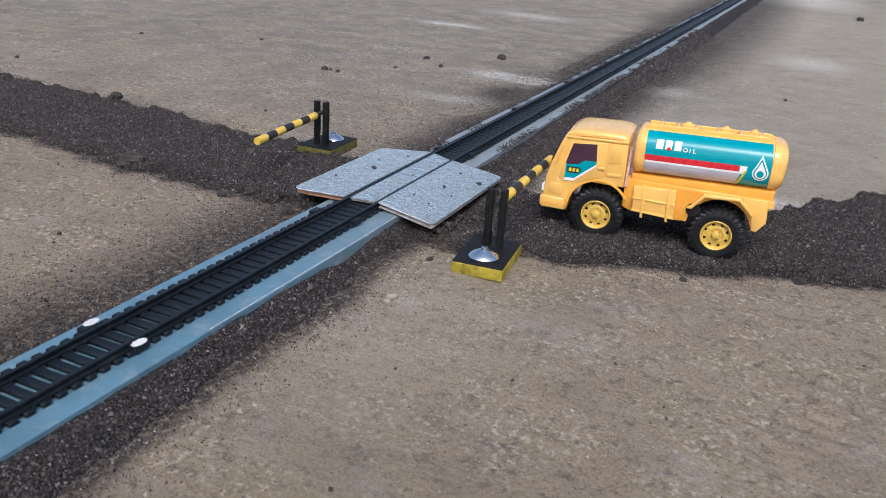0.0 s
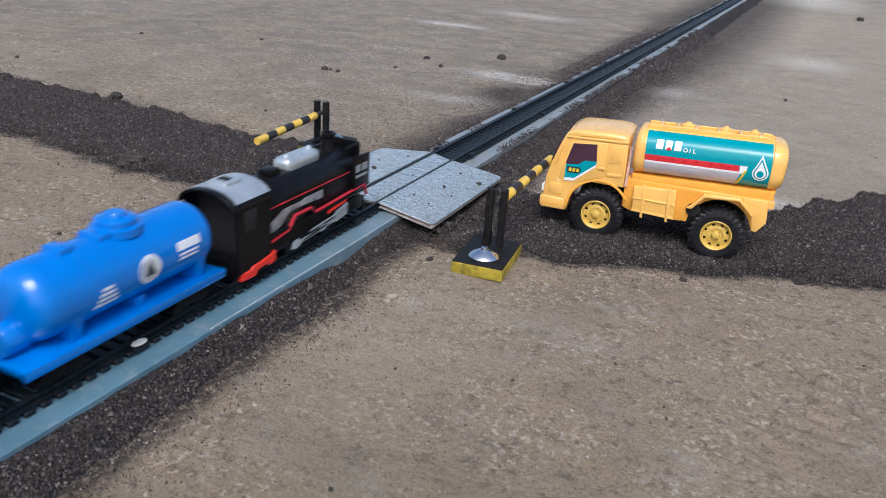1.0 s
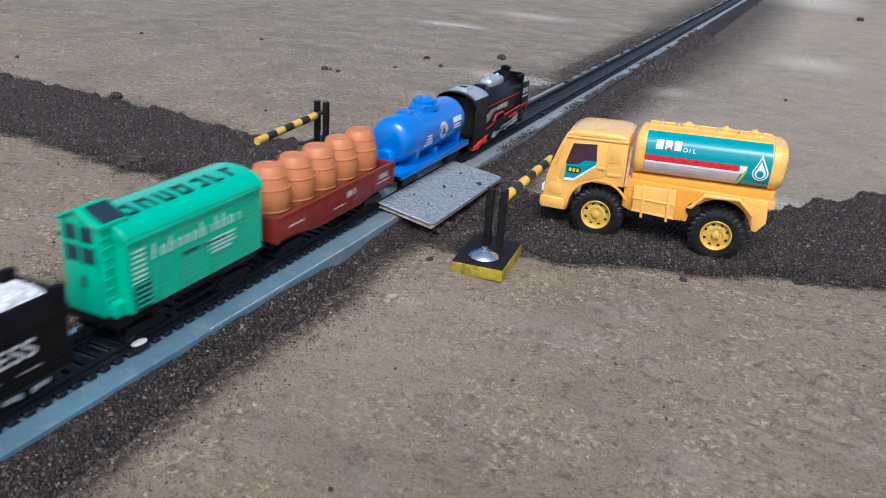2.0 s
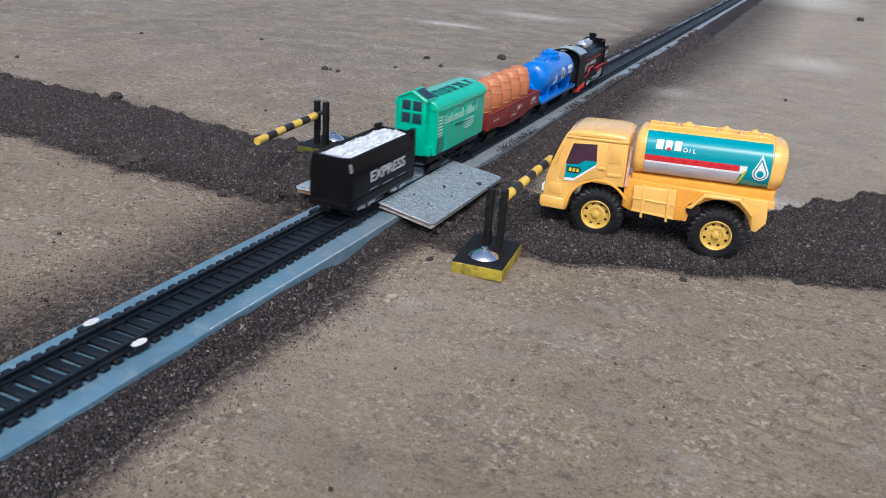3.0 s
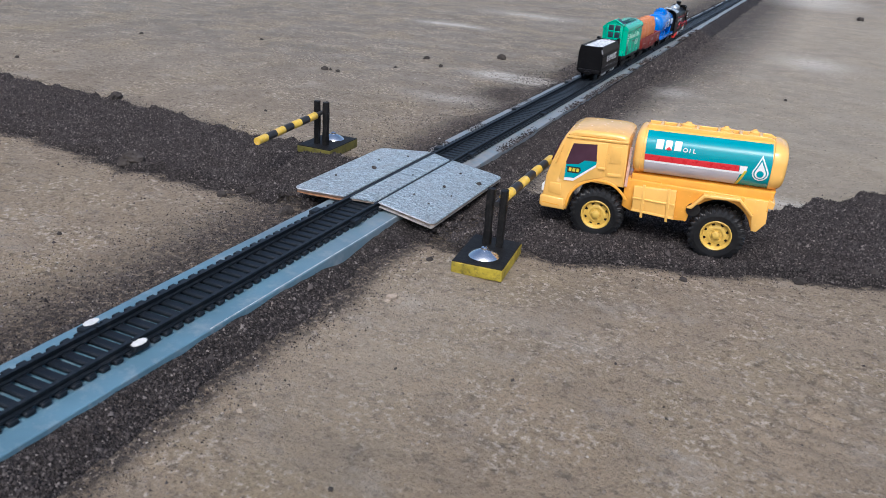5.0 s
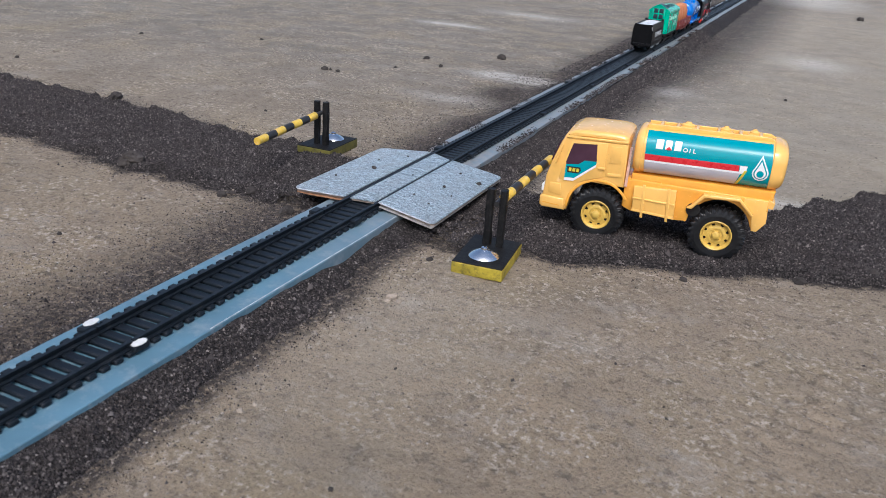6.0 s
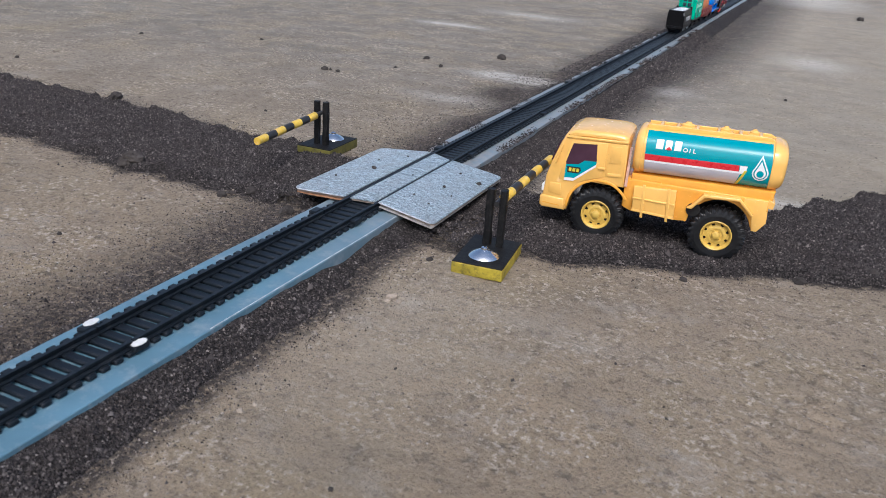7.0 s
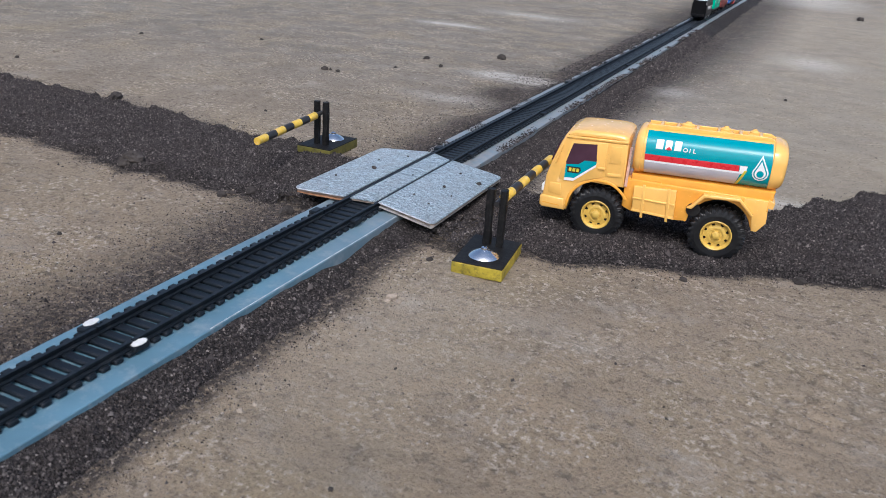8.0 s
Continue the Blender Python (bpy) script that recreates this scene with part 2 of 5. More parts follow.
def value_noise(x, y, cell, seed=0):
    """Smooth noise between -1 and 1, for arrays."""
    u, v = x / cell, y / cell
    i, j = np.floor(u).astype(int), np.floor(v).astype(int)
    fu, fv = u - i, v - j
    fu, fv = fu * fu * (3 - 2 * fu), fv * fv * (3 - 2 * fv)
    g = LATTICES[seed % 6]
    a, b = g[i % 256, j % 256], g[(i + 1) % 256, j % 256]
    c, d = g[i % 256, (j + 1) % 256], g[(i + 1) % 256, (j + 1) % 256]
    return 2 * ((a * (1 - fu) + b * fu) * (1 - fv) + (c * (1 - fu) + d * fu) * fv) - 1


def smooth(e0, e1, x):
    k = np.clip((x - e0) / (e1 - e0), 0, 1)
    return k * k * (3 - 2 * k)


RAIL = 0.018  # rail top above the earth
ROAD_X = np.array([-3.0, -0.80, -0.52, -0.36, -0.20, -0.06, 0.08, 0.13, 0.18, 0.215, 0.26, 0.31, 0.37, 0.45, 0.60, 1.60])
ROAD_LOW = np.array([0.30, 0.075, 0.035, 0.018, 0.006, 0.006, 0.004, 0.020, 0.038, 0.052, 0.070, 0.090, 0.125, 0.19, 0.36, 1.50])
ROAD_TOP = np.array([0.44, 0.215, 0.158, 0.154, 0.138, 0.132, 0.134, 0.140, 0.158, 0.180, 0.226, 0.300, 0.40, 0.53, 0.75, 1.90])


def earth(x, y):
    near = np.exp(-((x / 4) ** 2 + (y / 4) ** 2))
    along = (x * 0.24 + y * 0.97) + 0.003 * value_noise(x, y, 0.03, 0)
    tracks = 0.0017 * np.sin(along * 2 * np.pi / 0.0105) * np.exp(-(((x - 0.285) / 0.040) ** 2 + ((y + 0.075) / 0.050) ** 2)) * (0.5 + 0.5 * value_noise(x, y, 0.02, 1))
    return near * (tracks + 0.0011 * value_noise(x, y, 0.11, 1) + 0.0006 * value_noise(x, y, 0.033, 2) + 0.0008 * value_noise(x, y, 0.012, 3) + 0.0004 * value_noise(x, y, 0.0068, 5)) + 0.003 * value_noise(x, y, 0.9, 4) * near * smooth(0.3, 1.2, np.hypot(x, y))


def road_depth(x, y):
    """How far inside the road's ragged edges a place lies, in metres."""
    rag = 0.006 * value_noise(x, y, 0.035, 5) + 0.0035 * value_noise(x, y, 0.011, 0) + 0.0015 * value_noise(x, y, 0.005, 2)
    return np.minimum(y - np.interp(x, ROAD_X, ROAD_LOW), np.interp(x, ROAD_X, ROAD_TOP) - y) + rag


def bed_edges(y):
    """Toe of the gravel bed on both sides of the track."""
    return -0.046 + 0.006 * value_noise(y, y * 0 + 3.1, 0.06, 1), 0.0455 + 0.004 * value_noise(y, y * 0 + 7.7, 0.05, 2) + 0.012 * smooth(-0.04, 0.10, y)


def gravel_height(x, y):
    """Height of the gravel over the earth; below zero where there is none."""
    lumps = 0.0014 * value_noise(x, y, 0.018, 2) + 0.0013 * value_noise(x, y, 0.0065, 3)
    ruts = 0.0013 * value_noise(x * 0.12, y + 0.12 * x, 0.011, 4) + 0.0008 * value_noise(x * 0.2, y + 0.12 * x, 0.0052, 1)
    depth = road_depth(x, y)
    verge = 0.0030 * np.exp(-((depth - 0.009) / 0.006) ** 2) * (0.5 + 1.0 * value_noise(x, y, 0.010, 4))
    road = -0.002 + 0.0056 * smooth(0.0, 0.009, depth) + (lumps + ruts) * smooth(-0.002, 0.008, depth) + verge
    left, right = bed_edges(y)
    bed = np.where(x < 0, (x - left) / (-0.028 - left), (right - x) / (right - 0.027))
    bed = -0.002 + 0.0112 * np.clip(bed, -0.2, 1.0) + lumps * np.where(np.abs(x) < 0.028, 0.0, 1.0) + 0.0016 * value_noise(x, y, 0.0055, 1) * np.clip(1 - bed, 0, 1) * (np.abs(x) > 0.03)
    # the bank has slid away from the board for a short stretch
    slid = 0.0045 * np.exp(-((y + 0.062) / 0.030) ** 2) * smooth(0.022, 0.027, x) * (1 - smooth(0.036, 0.046, x))
    return np.maximum(road, bed - slid)


def grid_mesh(name, xs, ys, height, keep=None):
    X, Y = np.meshgrid(xs, ys, indexing="ij")
    Z = height(X, Y)
    nx, ny = X.shape
    idx = np.arange(nx * ny).reshape(nx, ny)
    quads = np.stack([idx[:-1, :-1], idx[1:, :-1], idx[1:, 1:], idx[:-1, 1:]], -1).reshape(-1, 4)
    if keep is not None:
        K = keep(X, Y, Z).ravel()
        quads = quads[K[quads].any(axis=1)]
    used, flat = np.unique(quads, return_inverse=True)
    co = np.stack([X.ravel(), Y.ravel(), Z.ravel()], -1)[used]
    return flat_mesh(name, co, flat.reshape(-1, 4))


def flat_mesh(name, co, faces):
    me = bpy.data.meshes.new(name)
    n, k = faces.shape
    me.vertices.add(len(co))
    me.vertices.foreach_set("co", np.ascontiguousarray(co, dtype=np.float32).ravel())
    me.loops.add(n * k)
    me.loops.foreach_set("vertex_index", np.ascontiguousarray(faces, dtype=np.int32).ravel())
    me.polygons.add(n)
    me.polygons.foreach_set("loop_start", np.arange(0, n * k, k, dtype=np.int32))
    me.update(calc_edges=True)
    return me


def spread(lo, hi, step, far, growth=1.18):
    """Even steps between lo and hi, growing steps out to far on both sides."""
    mid = np.arange(lo, hi + step / 2, step)
    out, d = [], step
    while sum(out) < far:
        d *= growth
        out.append(d)
    out = np.cumsum(out)
    return np.concatenate([lo - out[::-1], mid, mid[-1] + out])


def build_ground():
    xs, ys = spread(-0.60, 0.40, 0.0025, 120), spread(-0.30, 0.85, 0.0027, 120)
    me = grid_mesh("ground", xs, ys, earth)
    co = np.empty(len(me.vertices) * 3, dtype=np.float32)
    me.vertices.foreach_get("co", co)
    x, y = co[0::3], co[1::3]
    left, right = bed_edges(y)
    beside = np.where(x > 0, x - right, left - x)
    reach = np.where(x > 0, 0.011 + 0.080 * smooth(0.25, 0.9, y), 0.045 + 0.04 * value_noise(y, y * 0 + 1.3, 0.25, 3))
    reach = reach + 0.05 * smooth(0.6, 1.5, y)
    grit = np.clip(1 - np.maximum(beside, 0) / np.maximum(reach, 0.004), 0, 1)
    grit = np.maximum(grit, np.clip(1 + road_depth(x, y) / 0.005, 0, 1) * (x > -2.95) * (x < 1.55))
    grit = grit * (y > -1.12) * (y < 4.6)
    spill = np.exp(-(((x + 0.066) / 0.034) ** 2 + ((y - 0.470) / 0.040) ** 2)) + 0.7 * np.exp(-(((x + 0.055) / 0.02) ** 2 + ((y - 0.66) / 0.05) ** 2))
    chalk = 0
    for cx, cy, wx, wy, much in ((-0.092, 0.566, 0.052, 0.024, 2.4), (0.13, 0.43, 0.05, 0.10, 0.25), (-0.37, 0.965, 0.06, 0.018, 1.3), (-0.31, 1.24, 0.09, 0.035, 0.7),
                                 (0.2425, 1.063, 0.05, 0.06, 0.9), (0.092, 0.63, 0.025, 0.035, 0.6), (0.21, 2.54, 0.12, 0.20, 1.2), (0.254, 0.232, 0.035, 0.014, 0.9),
                                 (-0.12, 0.40, 0.05, 0.02, 0.5), (0.150, -0.066, 0.055, 0.012, 0.18), (0.076, -0.078, 0.010, 0.008, 0.3), (-0.30, 0.07, 0.10, 0.02, 0.2)):
        chalk = chalk + much * np.exp(-(((x - cx) / wx) ** 2 + ((y - cy) / wy) ** 2))
    dust = 0.62 * smooth(0.06, 0.20, x) * smooth(0.10, 0.25, y) * (1 - smooth(1.5, 3.0, y)) + 0.45 * np.exp(-(((x - 0.09) / 0.05) ** 2 + ((y + 0.13) / 0.09) ** 2))
    for key, values in (("dust", np.clip(dust, 0, 1)), ("grit", np.clip(np.maximum(grit, spill * 1.5) * 1.25, 0, 1) * 0.95), ("chalk", np.clip(chalk, 0, 1.0))):
        at = me.attributes.new(key, "FLOAT", "POINT")
        at.data.foreach_set("value", values.astype(np.float32))
    me.materials.append(DIRT)
    for p in me.polygons:
        p.use_smooth = True
    tagged(new("ground", me), "pale brown packed earth with dust and scattered grit", "ground", kind="structure")


def build_gravel():
    def top(x, y):
        return earth(x, y) + gravel_height(x, y)
    def has(x, y, z):
        left, right = bed_edges(y)
        return (x > left - 0.004) & (x < right + 0.004)
    ys = np.concatenate([np.arange(-1.14, -0.40, 0.008), np.arange(-0.40, 0.9, 0.002), np.arange(0.9, 2.0, 0.005), np.arange(2.0, 5.0, 0.02)])
    bed = grid_mesh("gravel_bed", np.arange(-0.072, 0.0841, 0.002), ys, top, has)
    bed.materials.append(GRAVEL)
    tagged(new("gravel_bed", bed), "dark crushed stone bank under the track", "gravel bank", kind="structure")
    west = grid_mesh("road", np.concatenate([np.arange(-3.0, -0.9, 0.02), np.arange(-0.9, -0.0675, 0.0025)]), np.arange(-0.05, 0.50, 0.0025), top, lambda x, y, z: road_depth(x, y) > -0.003)
    west.materials.append(GRAVEL)
    tagged(new("road", west), "dark crushed stone road with ragged edges", "road", kind="structure")
    east = grid_mesh("road", np.concatenate([np.arange(0.0705, 0.5, 0.0025), np.arange(0.5, 1.58, 0.01)]), np.concatenate([np.arange(-0.02, 0.62, 0.0025), np.arange(0.62, 1.95, 0.01)]), top, lambda x, y, z: road_depth(x, y) > -0.003)
    east.materials.append(GRAVEL)
    tagged(new("road", east), "dark crushed stone road curving away past the truck", "road", kind="structure")


def build_grains():
    """Loose grains on bank, road and beside them."""
    rs = np.random.RandomState(11)
    n = 1500000
    x, y = rs.uniform(-0.70, 0.40, n), rs.uniform(-0.33, 0.66, n)
    # the bank further along the track
    x = np.concatenate([x, rs.uniform(-0.075, 0.085, 90000)])
    y = np.concatenate([y, rs.uniform(0.66, 1.25, 90000)])
    n = len(x)
    g = gravel_height(x, y)
    left, right = bed_edges(y)
    beside = np.where(x > 0, x - right, left - x)
    stray = np.maximum(np.exp(-np.maximum(beside, 0) / np.where(x > 0, 0.010, 0.030)) * np.where(x > 0, 1.0, 0.75 + 0.25 * smooth(-0.3, 0.4, value_noise(x, y, 0.03, 3))), np.exp(np.minimum(road_depth(x, y), 0) / 0.008) * 0.6)
    stray = np.maximum(stray, 0.0025)
    spill = np.exp(-(((x + 0.066) / 0.030) ** 2 + ((y - 0.470) / 0.035) ** 2))
    odds = np.where(g > 0.0004, 0.95, np.maximum(stray, spill * 0.7))
    odds = np.where((g <= 0.0004) & (x > 0.04), odds * 0.6, odds)
    odds = odds * np.where((x > -0.0285) & (x < 0.0275), 0.02, 1.0)
    odds = odds * np.where((np.abs(x) < 0.046) & (y > 0.0) & (y < 0.134), 0.0, 1.0)
    # some of it has spilled over both edges of the board
    heaped = smooth(-0.25, 0.35, value_noise(x, y, 0.022, 2))
    rim = (((x > 0.0175) & (x < 0.0275)) | ((x > -0.0285) & (x < -0.0195))) & (y > 0.14)
    odds = np.where(rim, 0.75 * heaped * smooth(0.0165, 0.0255, np.abs(x)), odds)
    pick = rs.rand(n) < odds
    rim = rim[pick]
    x, y, g = x[pick], y[pick], g[pick]
    n = len(x)
    z = np.where(rim, 0.0125, earth(x, y) + np.maximum(g, 0.0))
    r = 0.00047 * np.exp(rs.normal(0, 0.36, n))
    r = np.where(g > 0.0004, r, r * 0.66) * np.where(y > 0.66, 1.6, 1.0)
    base = np.array([(1, 0, 0), (0, 1, 0), (-1, 0, 0), (0, -1, 0), (0, 0, 1)], float)
    tri = np.array([(0, 1, 4), (1, 2, 4), (2, 3, 4), (3, 0, 4)])
    a = rs.uniform(0, 2 * np.pi, n)
    jit = base[None] * rs.uniform(0.65, 1.35, (n, 5, 1)) + rs.uniform(-0.28, 0.28, (n, 5, 3))
    px = jit[..., 0] * np.cos(a)[:, None] - jit[..., 1] * np.sin(a)[:, None]
    py = jit[..., 0] * np.sin(a)[:, None] + jit[..., 1] * np.cos(a)[:, None]
    co = np.stack([px, py, jit[..., 2] * 1.1], -1) * r[:, None, None] + np.stack([x, y, z + r * 0.25], -1)[:, None, :]
    faces = (tri[None] + 5 * np.arange(n)[:, None, None]).reshape(-1, 3)
    me = flat_mesh("gravel_grains", co.reshape(-1, 3), faces)
    me.materials.append(GRAINS)
    tagged(new("gravel_grains", me), "loose dark stone grains on bank, road and earth", "gravel", kind="stuff")


build_ground()
build_gravel()
build_grains()

# ---- track ----
SECTION, PITCH = 0.18055, 0.18055 / 25
LUG_0 = -0.2067


def build_board():
    bm = bmesh.new()
    rs = random.Random(3)
    lo, hi = [], []
    y = -1.12
    while y < 4.6:
        lo.append((float(np.interp(y, (-0.3, -0.1, 0.05, 0.28, 0.6, 1.5), (-0.0256, -0.0268, -0.0262, -0.0272, -0.0255, -0.0245))) + rs.uniform(-0.0002, 0.0002), y))
        hi.append((float(np.interp(y, (-0.3, -0.04, 0.2, 0.5, 1.5), (0.0243, 0.0268, 0.0252, 0.0240, 0.0225))) + rs.uniform(-0.0002, 0.0002), y))
        y += 0.03 if y < 1 else 0.1
    slab(bm, hi + lo[::-1], 0.0030, 0.0125, "z", 0.0004, 1)
    ob = part("track_board", bm, PLANK)
    # paint rubbed off along the edge
    bm = bmesh.new()
    for i in range(34):
        y = -0.172 + i * 0.0052
        x = float(np.interp(y, (-0.3, -0.04, 0.2), (0.0243, 0.0268, 0.0252))) - 0.0007
        box(bm, (x, y, 0.01252), (rs.uniform(0.0003, 0.0006), 0.0054, 0.0003), m=Matrix.Rotation(radians(-0.5), 4, "Z"))
    part("worn_edge", bm, SCUFFED, ob, "pale worn edge where the paint has gone")
    tagged(ob, "long grey-blue painted board carrying the track", "board")


def track_section():
    """One straight piece of toy track: two rails on sleepers, with joining lugs at one end."""
    thing = empty("track_section", None, "black plastic toy track piece on the grey board", "toy track", "track pieces")
    for x in (-0.01025, 0.01025):
        bm = bmesh.new()
        slab(bm, [(x - 0.0022, 0.0148), (x - 0.0022, 0.0156), (x - 0.0006, 0.0158), (x - 0.0009, 0.0172), (x - 0.0009, RAIL), (x + 0.0009, RAIL), (x + 0.0009, 0.0172), (x + 0.0006, 0.0158), (x + 0.0022, 0.0156), (x + 0.0022, 0.0148)], 0.0004, SECTION - 0.0004, "y")
        part("rail", bm, TRACK, thing)
    bm = bmesh.new()
    box(bm, (-0.0020, 0, 0), (0.0322, 0.0046, 0.0022), 0.0005, 1)
    first = part("sleeper", bm, TRACK, thing)
    for i in range(25):
        ob = first if i == 0 else new("sleeper", first.data)
        ob.parent = thing
        ob.location = (0, (i + 0.5) * PITCH, 0.0138)
    for x in (-0.0160, 0.0126):
        bm = bmesh.new()
        box(bm, (x, 0.001, 0.0155), (0.0056, 0.0085, 0.0030), 0.0008, 2)
        part("joining_lug", bm, TRACK, thing)
    return thing


def build_track():
    first = track_section()
    first.matrix_basis = pose(0, LUG_0 - SECTION, 0)
    for k in [-5, -4, -3, -2] + list(range(0, 22)):
        copy_thing(first, pose(0, LUG_0 + k * SECTION, 0))
    for x, dy in ((-0.0168, 0.0035), (0.0132, 0.001)):
        bm = bmesh.new()
        slab(bm, [(x + 0.0023 * math.cos(k * math.pi / 10) * (1 + 0.1 * math.sin(3 * k)), LUG_0 + dy + 0.0041 * math.sin(k * math.pi / 10)) for k in range(20)], 0.0169, 0.01735, "z", 0.0001, 1)
        tagged(part("paint_mark", bm, WHITE), "white paint mark on a track joint", "paint mark")


build_board()
build_track()


# ---- crossing ----
def build_crossing():
    thing = empty("crossing_deck", None, "silver painted card crossing over the track, scuffed", "crossing")
    def panel(name, x0, z0, x1, z1, y0a, y0b, y1a, y1b, rnd, label=""):
        t = 0.0022
        for nm, mat, top, bot, inset in ((name, FOIL, 0.0, 0.0008, 0.0), ("card_core", CARD, 0.0009, t, 0.0006)):
            bm = bmesh.new()
            vs = []
            pts = [(x0, y0a, z0), (x1, y0b, z1), (x1, y1b, z1), (x0, y1a, z0)]
            cx, cy = (x0 + x1) / 2, (y0a + y1a) / 2
            for dz in (top, bot):
                vs.append([bm.verts.new((x - inset * (1 if x > cx else -1), y - inset * (1 if y > cy else -1), z - dz)) for x, y, z in pts])
            bm.faces.new(vs[0]), bm.faces.new(vs[1][::-1])
            side = [bm.faces.new((vs[0][(i + 1) % 4], vs[0][i], vs[1][i], vs[1][(i + 1) % 4])) for i in range(4)]
            bmesh.ops.recalc_face_normals(bm, faces=bm.faces[:])
            up = [e for e in bm.edges if abs(e.verts[0].co.x - e.verts[1].co.x) < 1e-6 and abs(e.verts[0].co.y - e.verts[1].co.y) < 1e-6 and abs(e.verts[0].co.x) > 0.03]
            if rnd and up:
                bmesh.ops.bevel(bm, geom=up, offset=rnd, segments=4, profile=0.5, affect="EDGES")
            part(nm, bm, mat, thing, label if nm == name else "torn brown card edge")
    for name, mat, pts, label in (
            ("lower_card", PALE_CARD, [(0.0125, 0.0050), (0.0505, 0.0028), (0.0513, 0.0040), (0.0513, 0.1225), (0.0125, 0.1205)], "pale frayed lower card"),
            ("lower_card", TORN_CARD, [(-0.0130, 0.0022), (-0.0300, 0.0050), (-0.0440, 0.0072), (-0.0540, 0.0100), (-0.0545, 0.1300), (-0.0130, 0.1305)], "torn brown lower card")):
        bm = bmesh.new()
        slab(bm, pts, -0.0034, -0.0025, "z")
        for v in bm.verts:
            v.co.z += 0.0186 - (abs(v.co.x) - 0.012) * (0.143 if v.co.x > 0 else 0.104)
        part(name, bm, mat, thing, label)
    for x0, x1, y0, y1 in ((0.0116, 0.0500, 0.0053, 0.0033), (-0.0530, -0.0130, 0.0083, 0.0027)):
        bm = bmesh.new()
        rod(bm, (x0, y0, 0.0186 - (abs(x0) - 0.012) * 0.14 * (1 if x0 > 0 else 0.74) - 0.0004), (x1, y1, 0.0186 - (abs(x1) - 0.012) * 0.14 * (1 if x0 > 0 else 0.74) - 0.0004), 0.00045, seg=8)
        part("worn_edge", bm, SCUFFED, thing, "white worn front edge")
    panel("ramp", -0.0122, 0.0186, -0.0565, 0.0140, 0.003, 0.009, 0.132, 0.132, 0.005, "sloping silver card ramp")
    panel("centre_strip", -0.0082, 0.0184, 0.0088, 0.0184, 0.0035, 0.006, 0.131, 0.122, 0)
    panel("ramp", 0.0116, 0.0186, 0.0520, 0.0128, 0.006, 0.004, 0.122, 0.124, 0.004, "sloping silver card ramp")


def crossing_litter():
    """Dark crumbs that have been kicked up onto the card."""
    rs = random.Random(8)
    for x, y, size in ((-0.0285, 0.071, 0.0017), (-0.031, 0.0735, 0.0011), (0.046, 0.093, 0.0018), (0.0305, 0.066, 0.0011), (0.022, 0.036, 0.0008), (0.036, 0.030, 0.0008),
                       (-0.045, 0.045, 0.0009), (-0.022, 0.112, 0.0008), (0.028, 0.100, 0.0009), (0.0035, 0.070, 0.0007), (-0.038, 0.095, 0.0007), (0.041, 0.055, 0.0007)):
        bm = bmesh.new()
        bmesh.ops.create_icosphere(bm, subdivisions=2, radius=1.0)
        for v in bm.verts:
            v.co = v.co * (1 + 0.45 * noise.noise(v.co * 2.1 + Vector((x * 900, y * 900, 1)))) * size
            v.co.z *= 0.7
        ob = part("stone", bm, STONE)
        top = 0.0184 if abs(x) < 0.012 else 0.0186 - (abs(x) - 0.012) * (0.143 if x > 0 else 0.104)
        ob.matrix_basis = pose(x, y, top + size * 0.45, 0, 0, rs.uniform(0, 360))
        tagged(ob, "small dark crumb on the silver crossing card", "stone", "loose stones")


build_crossing()
crossing_litter()


